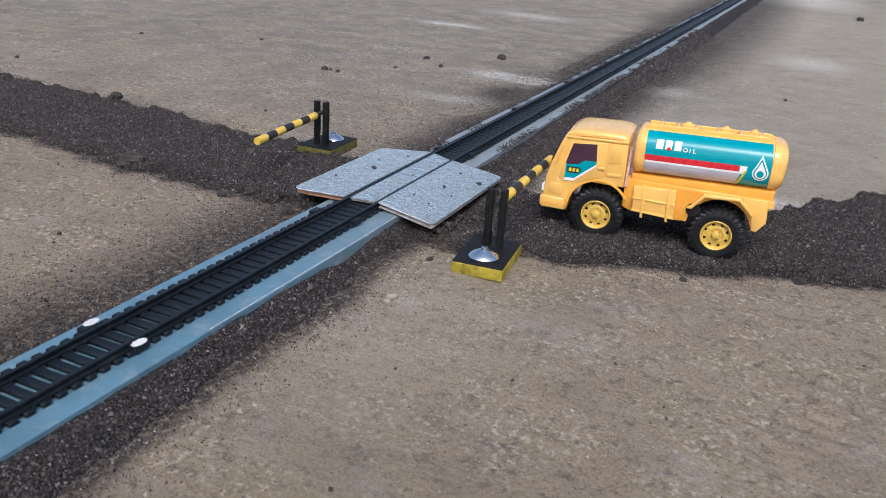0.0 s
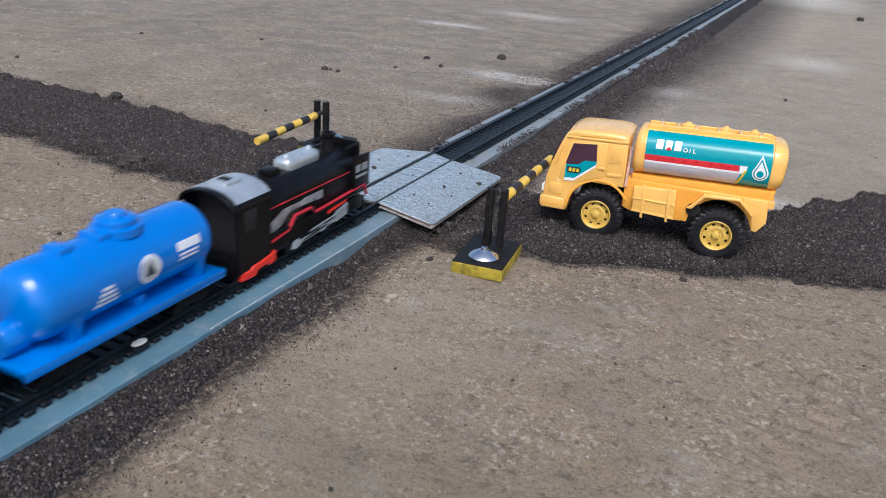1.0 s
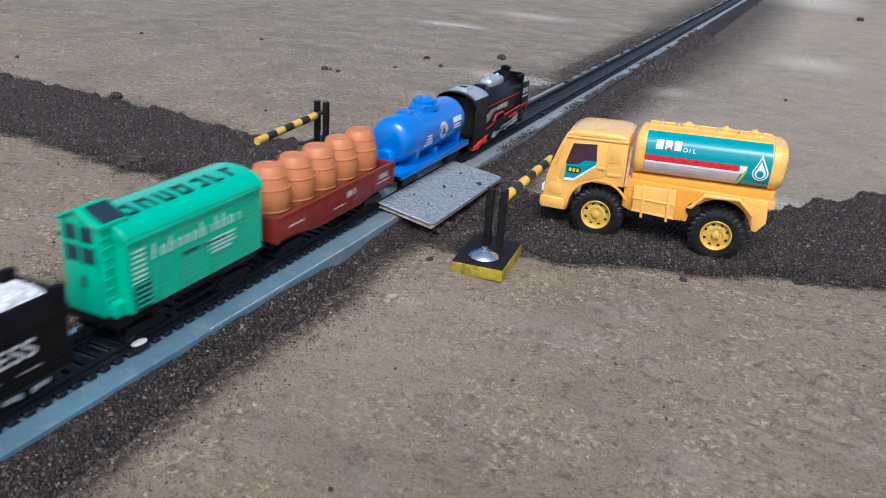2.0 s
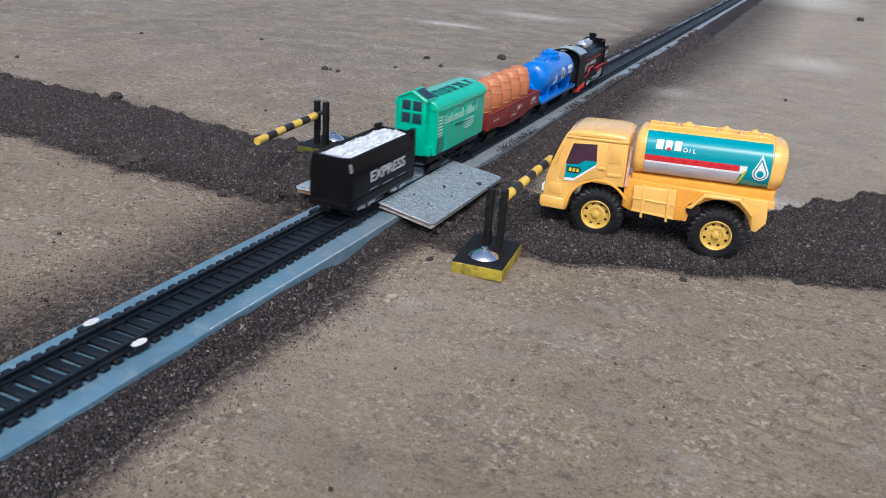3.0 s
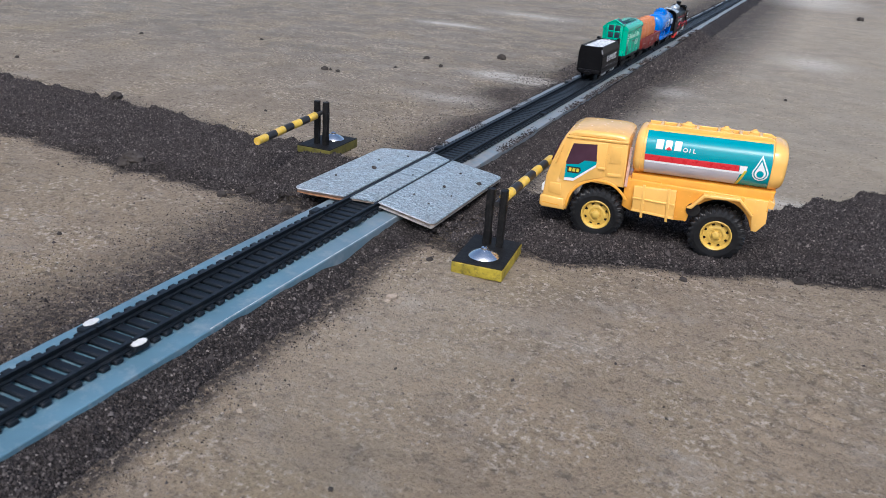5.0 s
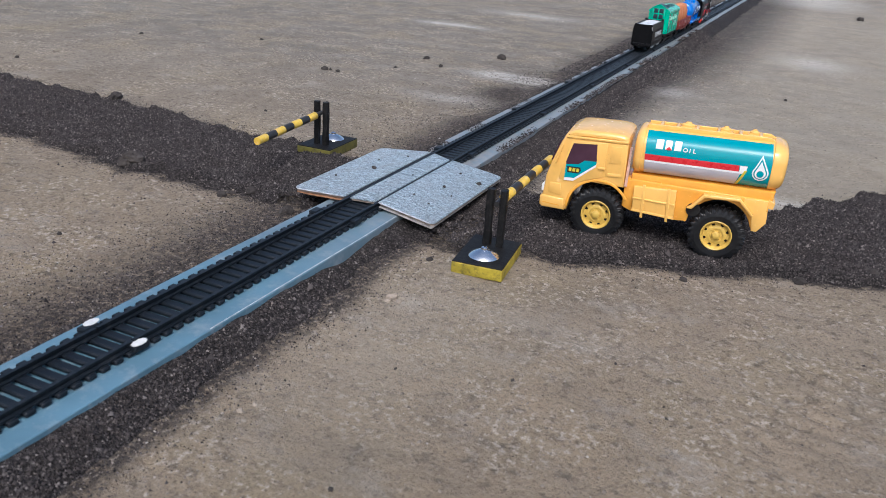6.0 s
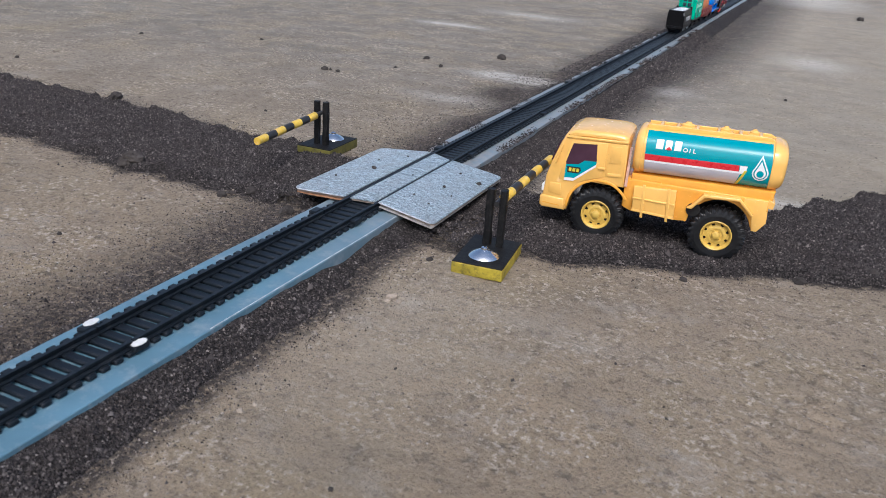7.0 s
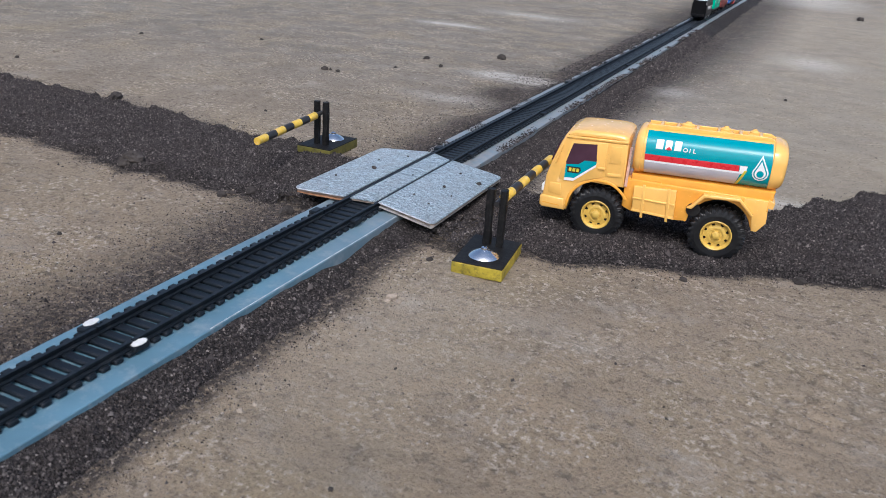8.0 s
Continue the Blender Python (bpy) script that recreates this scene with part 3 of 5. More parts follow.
# ---- barrier gates ----
def barrier(m, drop, swing, length, label, paint, paint_label):
    """A hand-made barrier: painted block, two black sticks, striped bar between them, and a domed screw."""
    thing = empty("barrier_gate", m, label, "barrier gate", "level crossing barriers")
    bm = bmesh.new()
    box(bm, (0, 0, 0.0036), (0.031, 0.047, 0.0072), 0.0006, 2)
    part("base_block", bm, paint, thing, paint_label)
    bm = bmesh.new()
    box(bm, (0, 0, 0.0075), (0.0305, 0.0465, 0.0008), 0.0003, 1)
    part("base_top", bm, BLACK_WOOD, thing, "matt black painted top")
    for x in (-0.0040, 0.0040):
        bm = bmesh.new()
        # a split, hand-painted stick, uneven along its length and broken at the top
        rings = []
        for k in range(25):
            z = 0.0075 + 0.0362 * k / 24
            ring = []
            for i in range(16):
                a = 2 * math.pi * (i + 0.5) / 16
                c, d = math.cos(a), math.sin(a)
                wide = 1 / max(abs(c), abs(d)) ** 0.8
                u = Vector((c * 3 + x * 900, d * 3, z * 130))
                k2 = wide * (1 + 0.13 * noise.noise(u) + 0.16 * noise.noise(Vector((c * 5 + x * 700, d * 5, z * 45))))
                top = 0.0011 * noise.noise(Vector((c * 4, d * 4 + x * 800, 2.0))) if k == 24 else 0.0
                ring.append(bm.verts.new((x + 0.0023 * c * k2, 0.011 + 0.0026 * d * k2, z + top)))
            rings.append(ring)
        for lo, hi in zip(rings, rings[1:]):
            for i in range(16):
                bm.faces.new((lo[i], lo[(i + 1) % 16], hi[(i + 1) % 16], hi[i]))
        bm.faces.new(rings[0][::-1]), bm.faces.new(rings[-1])
        part("post", bm, BLACK_WOOD, thing)
    a = Vector((0, 0.010, 0.0345))
    way = Vector((math.sin(radians(swing)) * math.cos(radians(drop)), math.cos(radians(swing)) * math.cos(radians(drop)), math.sin(radians(drop))))
    bm = bmesh.new()
    rod(bm, a + Vector((-0.0065, 0.001, 0.0)), a + Vector((0.0065, 0.001, 0.0)), 0.0007, seg=8)
    part("pivot_pin", bm, ZINC, thing)
    n = 8
    for i in range(n):
        bm = bmesh.new()
        r0, r1 = 0.0031 - 0.0003 * i / n, 0.0031 - 0.0003 * (i + 1) / n
        if i == 0:
            r0 = 0.0017
        rod(bm, a + way * (length * i / n), a + way * (length * (i + 1) / n), min(r0, 0.0019) if i == 0 else r0, 0.0019 if i == 0 else r1, seg=14)
        for v in bm.verts:
            if 0 < i and (v.co - a).length < length * 0.98:
                v.co += 0.00022 * Vector((noise.noise(v.co * 400), noise.noise(v.co * 400 + Vector((9, 0, 0))), noise.noise(v.co * 400 + Vector((0, 9, 0)))))
        part("bar_stripe", bm, YELLOW if i % 2 else BLACK_PAINT, thing, "yellow painted band of the bar" if i % 2 else "black painted band of the bar", smooth=True)
    bm = bmesh.new()
    turned(bm, [(0.0090, 0.0080), (0.0093, 0.0084), (0.0090, 0.0089), (0.0070, 0.0102), (0.0045, 0.0116), (0.0026, 0.0123), (0.0020, 0.0126), (0.0019, 0.0136), (0.0012, 0.0141), (0.0003, 0.0142)], Matrix.Translation((0, -0.009, 0)), 36)
    part("screw_cap", bm, ZINC, thing, "shiny domed steel screw cap", smooth=True)
    return thing


barrier(pose(0.0935, -0.0055, 0.0, 0, 0, 6), 3.2, 7.0, 0.098, "black and yellow toy barrier, bar level, on earth", OCHRE, "worn yellow painted wooden block")
barrier(pose(-0.1120, 0.1400, 0.0, 0, 0, 182), -2.5, 0.0, 0.092, "black and yellow toy barrier beside the road's far edge", OLIVE, "soiled olive painted wooden block")


# ---- toy tanker truck ----
TRUCK_YELLOW = material("yellow_plastic", (0.88, 0.50, 0.125), 0.24, vary=0.07, coat=0.5)
# the yellow plastic again, with underside shade and orange bounce in its colour
SHADED_YELLOW = material("orange_yellow_plastic", (0.87, 0.40, 0.055), 0.24, vary=0.07, coat=0.5)
RIM_YELLOW = material("yellow_rim_plastic", (0.66, 0.43, 0.085), 0.38, vary=0.12, dust=0.4, dust_color=(0.36, 0.27, 0.10))
RUBBER = material("black_rubber", (0.009, 0.0095, 0.011), 0.40, spec=0.35, vary=0.3, dust=0.3, dust_color=(0.06, 0.058, 0.055))
TEAL = material("teal_sticker", (0.0, 0.29, 0.345), 0.22, vary=0.06)
RED_STICKER = material("red_sticker", (0.62, 0.025, 0.035), 0.28, vary=0.05)
SILVER_STICKER = material("lilac_grey_sticker", (0.50, 0.47, 0.50), 0.3, vary=0.06)
WHITE_STICKER = material("white_sticker", (0.80, 0.80, 0.80), 0.3, vary=0.03)
WINDOW_PRINT = material("dark_purple_window_print", (0.055, 0.022, 0.040), 0.22, vary=0.2)
# black of badge and axles, also laid on as the shade of openings
DARK = material("dark_hollow", (0.008, 0.007, 0.007), 0.8, vary=0.2)
YELLOW_PRINT = material("yellow_print", (0.62, 0.52, 0.05), 0.35, vary=0.05)
PALE_RED = material("faded_red_print", (0.66, 0.40, 0.30), 0.5, vary=0.4, scale=400)
MM = 0.001


def mm(pairs):
    return [(u * MM, v * MM) for u, v in pairs]


def arc(cx, cz, r, a0, a1, n):
    return [(cx + r * math.cos(radians(a0 + (a1 - a0) * i / n)), cz + r * math.sin(radians(a0 + (a1 - a0) * i / n))) for i in range(n + 1)]


def truck_wheel(parent, x, side, first=None):
    """Chunky tyre with lugs on a spoked rim; side +1 is the driver's left."""
    wheel = empty("wheel", pose(x * MM, side * 19.0 * MM, 14.3 * MM, -90 * side, 0, 0))
    wheel.parent = parent
    if first:
        for child in first.children:
            ob = new(child.name.split(".")[0], child.data)
            ob.parent = wheel
            if "label" in child:
                ob["label"] = child["label"]
        return wheel
    bm = bmesh.new()
    turned(bm, mm([(9.6, -7.5), (13.0, -8.0), (15.6, -7.6), (16.9, -6.8), (17.1, -4.0), (17.1, -1.0), (17.1, 1.0), (17.1, 4.0), (16.9, 6.8), (15.6, 7.6), (13.2, 8.0), (10.2, 7.6), (9.6, 6.6), (9.6, 2.4)]), None, 104)
    bm.verts.ensure_lookup_table()
    for ring, shift in ((2, 3), (3, 2), (4, 1), (5, 0), (6, 2), (7, 3), (8, 4), (9, 5)):
        for k in range(104):
            deep = (k + shift) % 4 < 2
            v = bm.verts[ring * 104 + k]
            if deep:
                v.co.x, v.co.y = v.co.x * 0.945, v.co.y * 0.945
            elif 3 <= ring <= 8:
                v.co.x, v.co.y = v.co.x * 1.03, v.co.y * 1.03
    part("tyre", bm, RUBBER, wheel, "black rubber tyre with a lugged tread")
    # black disc gives the openings between the spokes their shade
    bm = bmesh.new()
    turned(bm, mm([(4, 3.0), (9.55, 3.0), (9.55, 3.4), (4, 3.4)]), None, 32)
    part("rim_back", bm, DARK, wheel, "black disc painted as the shade behind the spokes")
    bm = bmesh.new()
    ring = [(9.75, 3.2), (9.75, 7.4), (9.3, 7.7), (8.7, 7.2), (7.9, 5.6), (7.9, 3.4)]
    n = 36
    loops = [[bm.verts.new((r * MM * math.cos(2 * math.pi * i / n), r * MM * math.sin(2 * math.pi * i / n), z * MM)) for i in range(n)] for r, z in ring]
    for lo, hi in zip(loops, loops[1:]):
        for i in range(n):
            bm.faces.new((lo[i], lo[(i + 1) % n], hi[(i + 1) % n], hi[i]))
    for i in range(8):
        spin = Matrix.Rotation(2 * math.pi * i / 8, 4, "Z")
        bmesh.ops.create_cube(bm, size=1, matrix=spin @ Matrix.Translation((6.5 * MM, 0, 4.7 * MM)) @ Matrix.Diagonal((4.4 * MM, 3.5 * MM, 1.5 * MM, 1)))
    part("rim", bm, RIM_YELLOW, wheel, "dull yellow plastic rim with eight spokes")
    bm = bmesh.new()
    turned(bm, mm([(6.3, 3.4), (6.3, 5.4), (5.4, 5.9), (4.2, 5.9), (3.9, 5.4), (2.6, 5.4), (2.4, 7.4), (1.7, 8.0), (0.3, 8.1)]), None, 24)
    for i in range(6):
        spin = Matrix.Rotation(2 * math.pi * i / 6, 4, "Z")
        rod(bm, spin @ Vector((3.3 * MM, 0, 5.2 * MM)), spin @ Vector((3.3 * MM, 0, 6.3 * MM)), 0.45 * MM, seg=8)
    part("hub", bm, RIM_YELLOW, wheel, smooth=True)
    return wheel


TANK_C, TANK_H, TANK_W, TANK_N = 58.5, 15.3, 24.0, 2.9
TANK_LEAN = 0.026


def tank_point(x, z, grow=0.0, side=1):
    """A place on the tank's flank (mm) at height z over the tank's own middle line."""
    k = min(1.0, abs(z) / (TANK_H + grow))
    y = (TANK_W + grow) * max(0.0, 1 - k ** TANK_N) ** (1 / TANK_N)
    return Vector((x, side * y, TANK_C + z - TANK_LEAN * (x - 20))) * MM


def tank_patch(name, mat, parent, corners, grow, label="", side=1):
    """A sticker on the flank between two sloping ends: corners are (x at the bottom, x at the top) for front and rear, then z0, z1."""
    (f0, f1), (r0, r1), z0, z1 = corners
    bm = bmesh.new()
    n, m = 24, 14
    rows = []
    for j in range(m + 1):
        k = j / m
        z = z0 + (z1 - z0) * k
        a, b = f0 + (f1 - f0) * k, r0 + (r1 - r0) * k
        rows.append([bm.verts.new(tank_point(a + (b - a) * i / n, z, grow, side)) for i in range(n + 1)])
    for lo, hi in zip(rows, rows[1:]):
        for i in range(n):
            bm.faces.new((lo[i], hi[i], hi[i + 1], lo[i + 1]) if side > 0 else (lo[i], lo[i + 1], hi[i + 1], hi[i]))
    geom = bmesh.ops.extrude_face_region(bm, geom=bm.faces[:])["geom"]
    bmesh.ops.translate(bm, vec=(0, -0.12 * MM * side, 0), verts=[v for v in geom if isinstance(v, bmesh.types.BMVert)])
    bmesh.ops.recalc_face_normals(bm, faces=bm.faces[:])
    return part(name, bm, mat, parent, label, smooth=True)


def tank_shape(name, mat, parent, outline, grow, label=""):
    """A small flat print on the flank, given as (x, z) pairs."""
    bm = bmesh.new()
    fine = []
    for (x0, z0), (x1, z1) in zip(outline, outline[1:] + outline[:1]):
        k = max(1, int(math.hypot(x1 - x0, z1 - z0) / 0.7))
        fine += [(x0 + (x1 - x0) * i / k, z0 + (z1 - z0) * i / k) for i in range(k)]
    outline = fine
    n = len(outline)
    cx, cz = sum(p[0] for p in outline) / n, sum(p[1] for p in outline) / n
    hub = bm.verts.new(tank_point(cx, cz, grow))
    rings = [[bm.verts.new(tank_point(cx + (x - cx) * k / 5, cz + (z - cz) * k / 5, grow)) for x, z in outline] for k in range(1, 6)]
    for i in range(n):
        bm.faces.new((hub, rings[0][i], rings[0][(i + 1) % n]))
        for lo, hi in zip(rings, rings[1:]):
            bm.faces.new((lo[i], hi[i], hi[(i + 1) % n], lo[(i + 1) % n]))
    geom = bmesh.ops.extrude_face_region(bm, geom=bm.faces[:])["geom"]
    bmesh.ops.translate(bm, vec=(0, -0.1 * MM, 0), verts=[v for v in geom if isinstance(v, bmesh.types.BMVert)])
    bmesh.ops.recalc_face_normals(bm, faces=bm.faces[:])
    return part(name, bm, mat, parent, label)


def flank(name, mat, parent, outline, y, depth, label="", bevel=0.0):
    """A flat piece on the truck's left side from (x, z) pairs, its outer face at y (mm)."""
    bm = bmesh.new()
    slab(bm, mm(outline), (y - depth) * MM, y * MM, "y", bevel * MM, 2)
    return part(name, bm, mat, parent, label, smooth=bevel > 0)


def build_truck():
    truck = empty("tanker_truck", pose(0.1789, 0.07485, 0.003, 0, 0, 185.89) @ pose(0, -0.0235, 0),
                  "yellow plastic toy tanker truck with teal sticker on gravel road", "toy truck")
    truck.scale = (1.0, 0.87, 1.0)
    wf, wr = 41.2, -35.2
    first = truck_wheel(truck, wf, 1)
    for x, side in ((wr, 1), (wf, -1), (wr, -1)):
        truck_wheel(truck, x, side, first)
    for x in (wf, wr):
        bm = bmesh.new()
        rod(bm, (x * MM, -0.018, 0.0143), (x * MM, 0.018, 0.0143), 0.0016, seg=10)
        part("axle", bm, DARK, truck)
    # cab
    bm = bmesh.new()
    cab = [(61.5, 13.8), (75.5, 14.2), (77.6, 16), (78.0, 24), (77.0, 36), (74.8, 44), (70.0, 58), (67.2, 64.5), (27.0, 66.0), (26.3, 35.0)] + arc(wf, 17.2, 19.4, 68, -2, 8)[:-1]
    slab(bm, mm(cab), -0.0252, 0.0252, "y", 0.0016, 3)
    part("cab", bm, TRUCK_YELLOW, truck, smooth=True)
    bm = bmesh.new()
    roof = [(67.4, 63.2), (66.0, 65.8), (62.0, 67.8), (54, 68.8), (36, 69.4), (30, 68.8), (27.4, 67.2), (26.6, 63.8)]
    slab(bm, mm(roof), -0.0256, 0.0256, "y", 0.0034, 4)
    part("cab_roof", bm, TRUCK_YELLOW, truck, smooth=True)
    flank("roof_rail", TRUCK_YELLOW, truck, [(66.6, 62.6), (66.2, 64.2), (27.0, 65.6), (27.2, 63.9)], 26.1, 2.0, bevel=0.5)
    flank("door", TRUCK_YELLOW, truck, [(68.4, 34.6), (66.4, 47.0), (62.4, 61.3), (39.9, 62.7), (40.3, 40.0), (45, 38.4), (57.0, 33.6)], 25.75, 1.0, bevel=0.35)
    flank("side_panel", TRUCK_YELLOW, truck, [(38.7, 62.6), (28.6, 63.2), (28.0, 41.6), (38.9, 40.4)], 25.6, 0.9, bevel=0.3)
    flank("side_window", TRUCK_YELLOW, truck, [(37.2, 61.3), (30.6, 61.7), (30.2, 50.6), (37.3, 50.0)], 26.1, 0.9, "moulded blind side window", bevel=0.35)
    flank("vent_panel", TRUCK_YELLOW, truck, [(37.6, 43.4), (29.4, 44.0), (29.3, 41.8), (37.6, 41.2)], 26.0, 0.9, bevel=0.3)
    bm = bmesh.new()
    box(bm, (0.0418, 0.0262, 0.0459), (0.0046, 0.0014, 0.0017), 0.0005)
    part("door_handle", bm, TRUCK_YELLOW, truck)
    flank("window_print", WINDOW_PRINT, truck, [(61.6, 59.6), (46.4, 61.0), (45.4, 49.6), (53.0, 49.2), (56.5, 46.2), (64.6, 45.0), (65.0, 47.0)], 26.05, 0.5, "dark purple printed window")
    flank("door_sticker", TEAL, truck, [(64.8, 45.2), (56.6, 46.4), (53.0, 49.4), (45.3, 49.8), (45.3, 48.0), (58.6, 36.7), (64.9, 36.3)], 26.1, 0.5, "teal printed door sticker")
    flank("sticker_edge", WHITE_STICKER, truck, [(64.9, 36.3), (58.6, 36.7), (45.3, 48.0), (45.3, 46.4), (58.8, 34.7), (65.0, 34.3)], 26.1, 0.5, "white edge of the door sticker")
    flank("badge", DARK, truck, [(63.8, 44.0), (55.2, 44.4), (54.6, 42.2), (56.0, 40.2), (63.4, 40.0)], 26.25, 0.5, "small black badge")
    for i in range(3):
        x = 62.6 - 2.5 * i
        flank("badge_bar", YELLOW_PRINT, truck, [(x, 43.4), (x - 1.8, 43.4), (x - 1.8, 41.1), (x, 41.1)], 26.4, 0.4, "yellow printed bar")
    bm = bmesh.new()
    box(bm, (0.0700, 0.0262, 0.0515), (0.0016, 0.0016, 0.0130), 0.0006, 2, Matrix.Rotation(radians(-14), 4, "Y"))
    part("mirror", bm, TRUCK_YELLOW, truck)
    bm = bmesh.new()
    slab(bm, mm([(62.6, 13.6), (77.4, 13.6), (79.4, 15.2), (79.6, 20.6), (78.0, 22.0), (63.6, 21.4)]), -0.0262, 0.0262, "y", 0.0012, 3)
    part("bumper", bm, TRUCK_YELLOW, truck, smooth=True)
    # the groove's shade, laid on as a thin darker strip
    flank("bumper_groove", SHADED_YELLOW, truck, [(77.2, 17.6), (66.0, 16.8), (66.0, 16.2), (77.2, 17.0)], 26.35, 0.4)
    flank("fog_lamp_panel", TRUCK_YELLOW, truck, [(74.0, 31.4), (66.8, 31.4), (65.6, 23.6), (74.4, 24.2)], 25.65, 0.8, bevel=0.3)
    for y in (-0.0205, 0.0205):
        bm = bmesh.new()
        box(bm, (0.0783, y, 0.0265), (0.0022, 0.0070, 0.0050), 0.0008)
        part("headlight", bm, WHITE_STICKER, truck, "small white headlight")
    bm = bmesh.new()
    slab(bm, mm([(75.0, 44.9), (70.4, 58.6), (71.0, 58.9), (75.7, 45.1)]), -0.0195, 0.0195, "y")
    part("windscreen", bm, WINDOW_PRINT, truck, "dark purple printed windscreen")
    # lower body
    bm = bmesh.new()
    low = [(26.0, 41.0), (26.0, 22.0), (20.0, 19.6), (-9.0, 18.4), (-15.8, 19.2)] + arc(wr, 17.2, 19.6, 6, 165, 12) + [(-55.6, 19.8), (-58.5, 20.6), (-62.6, 27.0), (-62.2, 41.2)]
    slab(bm, mm(low), -0.0215, 0.0215, "y", 0.0008, 2)
    part("chassis", bm, SHADED_YELLOW, truck, smooth=True)
    flank("front_arch", SHADED_YELLOW, truck, arc(wf, 17.2, 19.4, -2, 150, 14) + arc(wf, 17.2, 21.2, 150, -2, 14), 25.7, 1.2, bevel=0.4)
    flank("rear_skirt", TRUCK_YELLOW, truck, [(-47.5, 37.5), (-53.6, 30.0), (-55.0, 20.3), (-58.2, 20.2), (-62.8, 26.8), (-62.4, 33.4), (-61.4, 34.6), (-61.6, 41.0), (-47.5, 40.6)], 22.6, 1.4, bevel=0.4)
    bm = bmesh.new()
    fend = [(-14.6, 29.4), (-16.8, 31.0), (-23.4, 39.7), (-45.2, 40.7), (-54.2, 31.4), (-53.0, 30.6), (-44.6, 38.9), (-24.2, 37.9), (-17.6, 29.2)]
    slab(bm, mm(fend), 0.0205, 0.0272, "y", 0.0004, 2)
    part("mudguard", bm, TRUCK_YELLOW, truck, smooth=True)
    # no hole is cut: a black disc carries its shade
    bm = bmesh.new()
    rod(bm, (-0.0186, 0.0205, 0.0276), (-0.0186, 0.0219, 0.0276), 0.0044, seg=24)
    part("axle_hollow", bm, DARK, truck, "black disc painted as the shade of a round opening")
    flank("tool_box", TRUCK_YELLOW, truck, [(19.6, 37.6), (19.0, 21.0), (-7.8, 19.6), (-6.8, 39.0)], 25.4, 4.2, "ribbed yellow locker", bevel=0.8)
    for x0, dx in ((14.2, -0.3), (-1.4, -0.4)):
        flank("locker_strap", TRUCK_YELLOW, truck, [(x0, 39.6), (x0 - 1.8, 39.7), (x0 - 1.8 + 3 * dx, 17.6), (x0 + 3 * dx, 17.7)], 26.4, 2.0, bevel=0.3)
    flank("locker_lip", TRUCK_YELLOW, truck, [(19.8, 30.6), (19.8, 29.4), (-7.4, 28.8), (-7.2, 30.2)], 26.1, 1.4, bevel=0.3)
    flank("locker_lip", TRUCK_YELLOW, truck, [(19.2, 22.6), (19.2, 21.2), (-8.0, 19.8), (-7.8, 21.3)], 26.1, 1.4, bevel=0.3)
    flank("cab_gap", PALE_RED, truck, [(25.8, 62), (24.6, 62), (24.2, 36), (26.0, 36)], 23.6, 0.8, "pale printed strip behind the cab")
    # tank
    bm = bmesh.new()
    stations = [(23.6, -5.0), (23.4, -3.0), (22.4, -1.0), (20.5, 0.0), (18.6, 0.0), (18.2, -0.7), (-58.6, -0.7), (-59.0, 0.0), (-62.0, 0.0), (-63.0, -0.5), (-65.2, -1.2), (-67.0, -3.0), (-67.6, -6.0)]
    n, loops = 56, []
    for x, grow in stations:
        ring = []
        for i in range(n):
            a = 2 * math.pi * i / n
            c, s = math.cos(a), math.sin(a)
            e = 2 / TANK_N
            y = (TANK_W + grow) * math.copysign(abs(c) ** e, c)
            z = TANK_C + (TANK_H + grow) * math.copysign(abs(s) ** e, s) - TANK_LEAN * (x - 20)
            ring.append(bm.verts.new((x * MM, y * MM, z * MM)))
        loops.append(ring)
    for lo, hi in zip(loops, loops[1:]):
        for i in range(n):
            bm.faces.new((lo[i], lo[(i + 1) % n], hi[(i + 1) % n], hi[i]))
    bm.faces.new(loops[0]), bm.faces.new(loops[-1][::-1])
    bmesh.ops.recalc_face_normals(bm, faces=bm.faces[:])
    part("tank", bm, TRUCK_YELLOW, truck, smooth=True)
    # cradle coloured as the shaded strip between tank and body
    bm = bmesh.new()
    slab(bm, mm([(22.5, 38), (-64.0, 40.4), (-64.5, 47.0), (22.5, 44.5)]), -0.0205, 0.0205, "y", 0.0012, 2)
    part("tank_cradle", bm, SHADED_YELLOW, truck, smooth=True)
    g = -0.45
    teal = tank_patch("tank_sticker", TEAL, truck, ((15.6, 17.2), (-60.6, -57.6), -12.6, 14.0), g, "teal sticker with red and grey bands")
    tank_patch("red_band", RED_STICKER, teal, ((16.2, 16.6), (-40.6, -40.4), -3.0, 0.8), g + 0.18)
    tank_patch("grey_band", SILVER_STICKER, teal, ((15.7, 16.0), (-39.4, -42.0), -12.4, -3.4), g + 0.18)
    tank_patch("white_band", WHITE_STICKER, teal, ((16.0, 16.1), (-44.2, -44.2), -4.2, -3.0), g + 0.2)
    tank_patch("white_end", WHITE_STICKER, teal, ((-40.9, -40.9), (-44.8, -45.2), -3.2, 0.8), g + 0.2)
    tank_patch("yellow_edge", YELLOW_PRINT, teal, ((-39.4, -43.8), (-41.0, -45.4), -12.4, -2.0), g + 0.3)
    # white word mark as plain blocks, with its small red tip
    for x0, x1 in ((10.6, 6.2), (4.9, 0.9), (-0.6, -4.8)):
        tank_patch("mark_block", WHITE_STICKER, teal, ((x0, x0), (x1, x1), 4.9, 10.4), g + 0.2, "white printed block")
    tank_shape("mark_tip", RED_STICKER, teal, [(4.6, 4.9), (2.6, 7.0), (0.6, 4.9)], g + 0.45, "red printed tip")
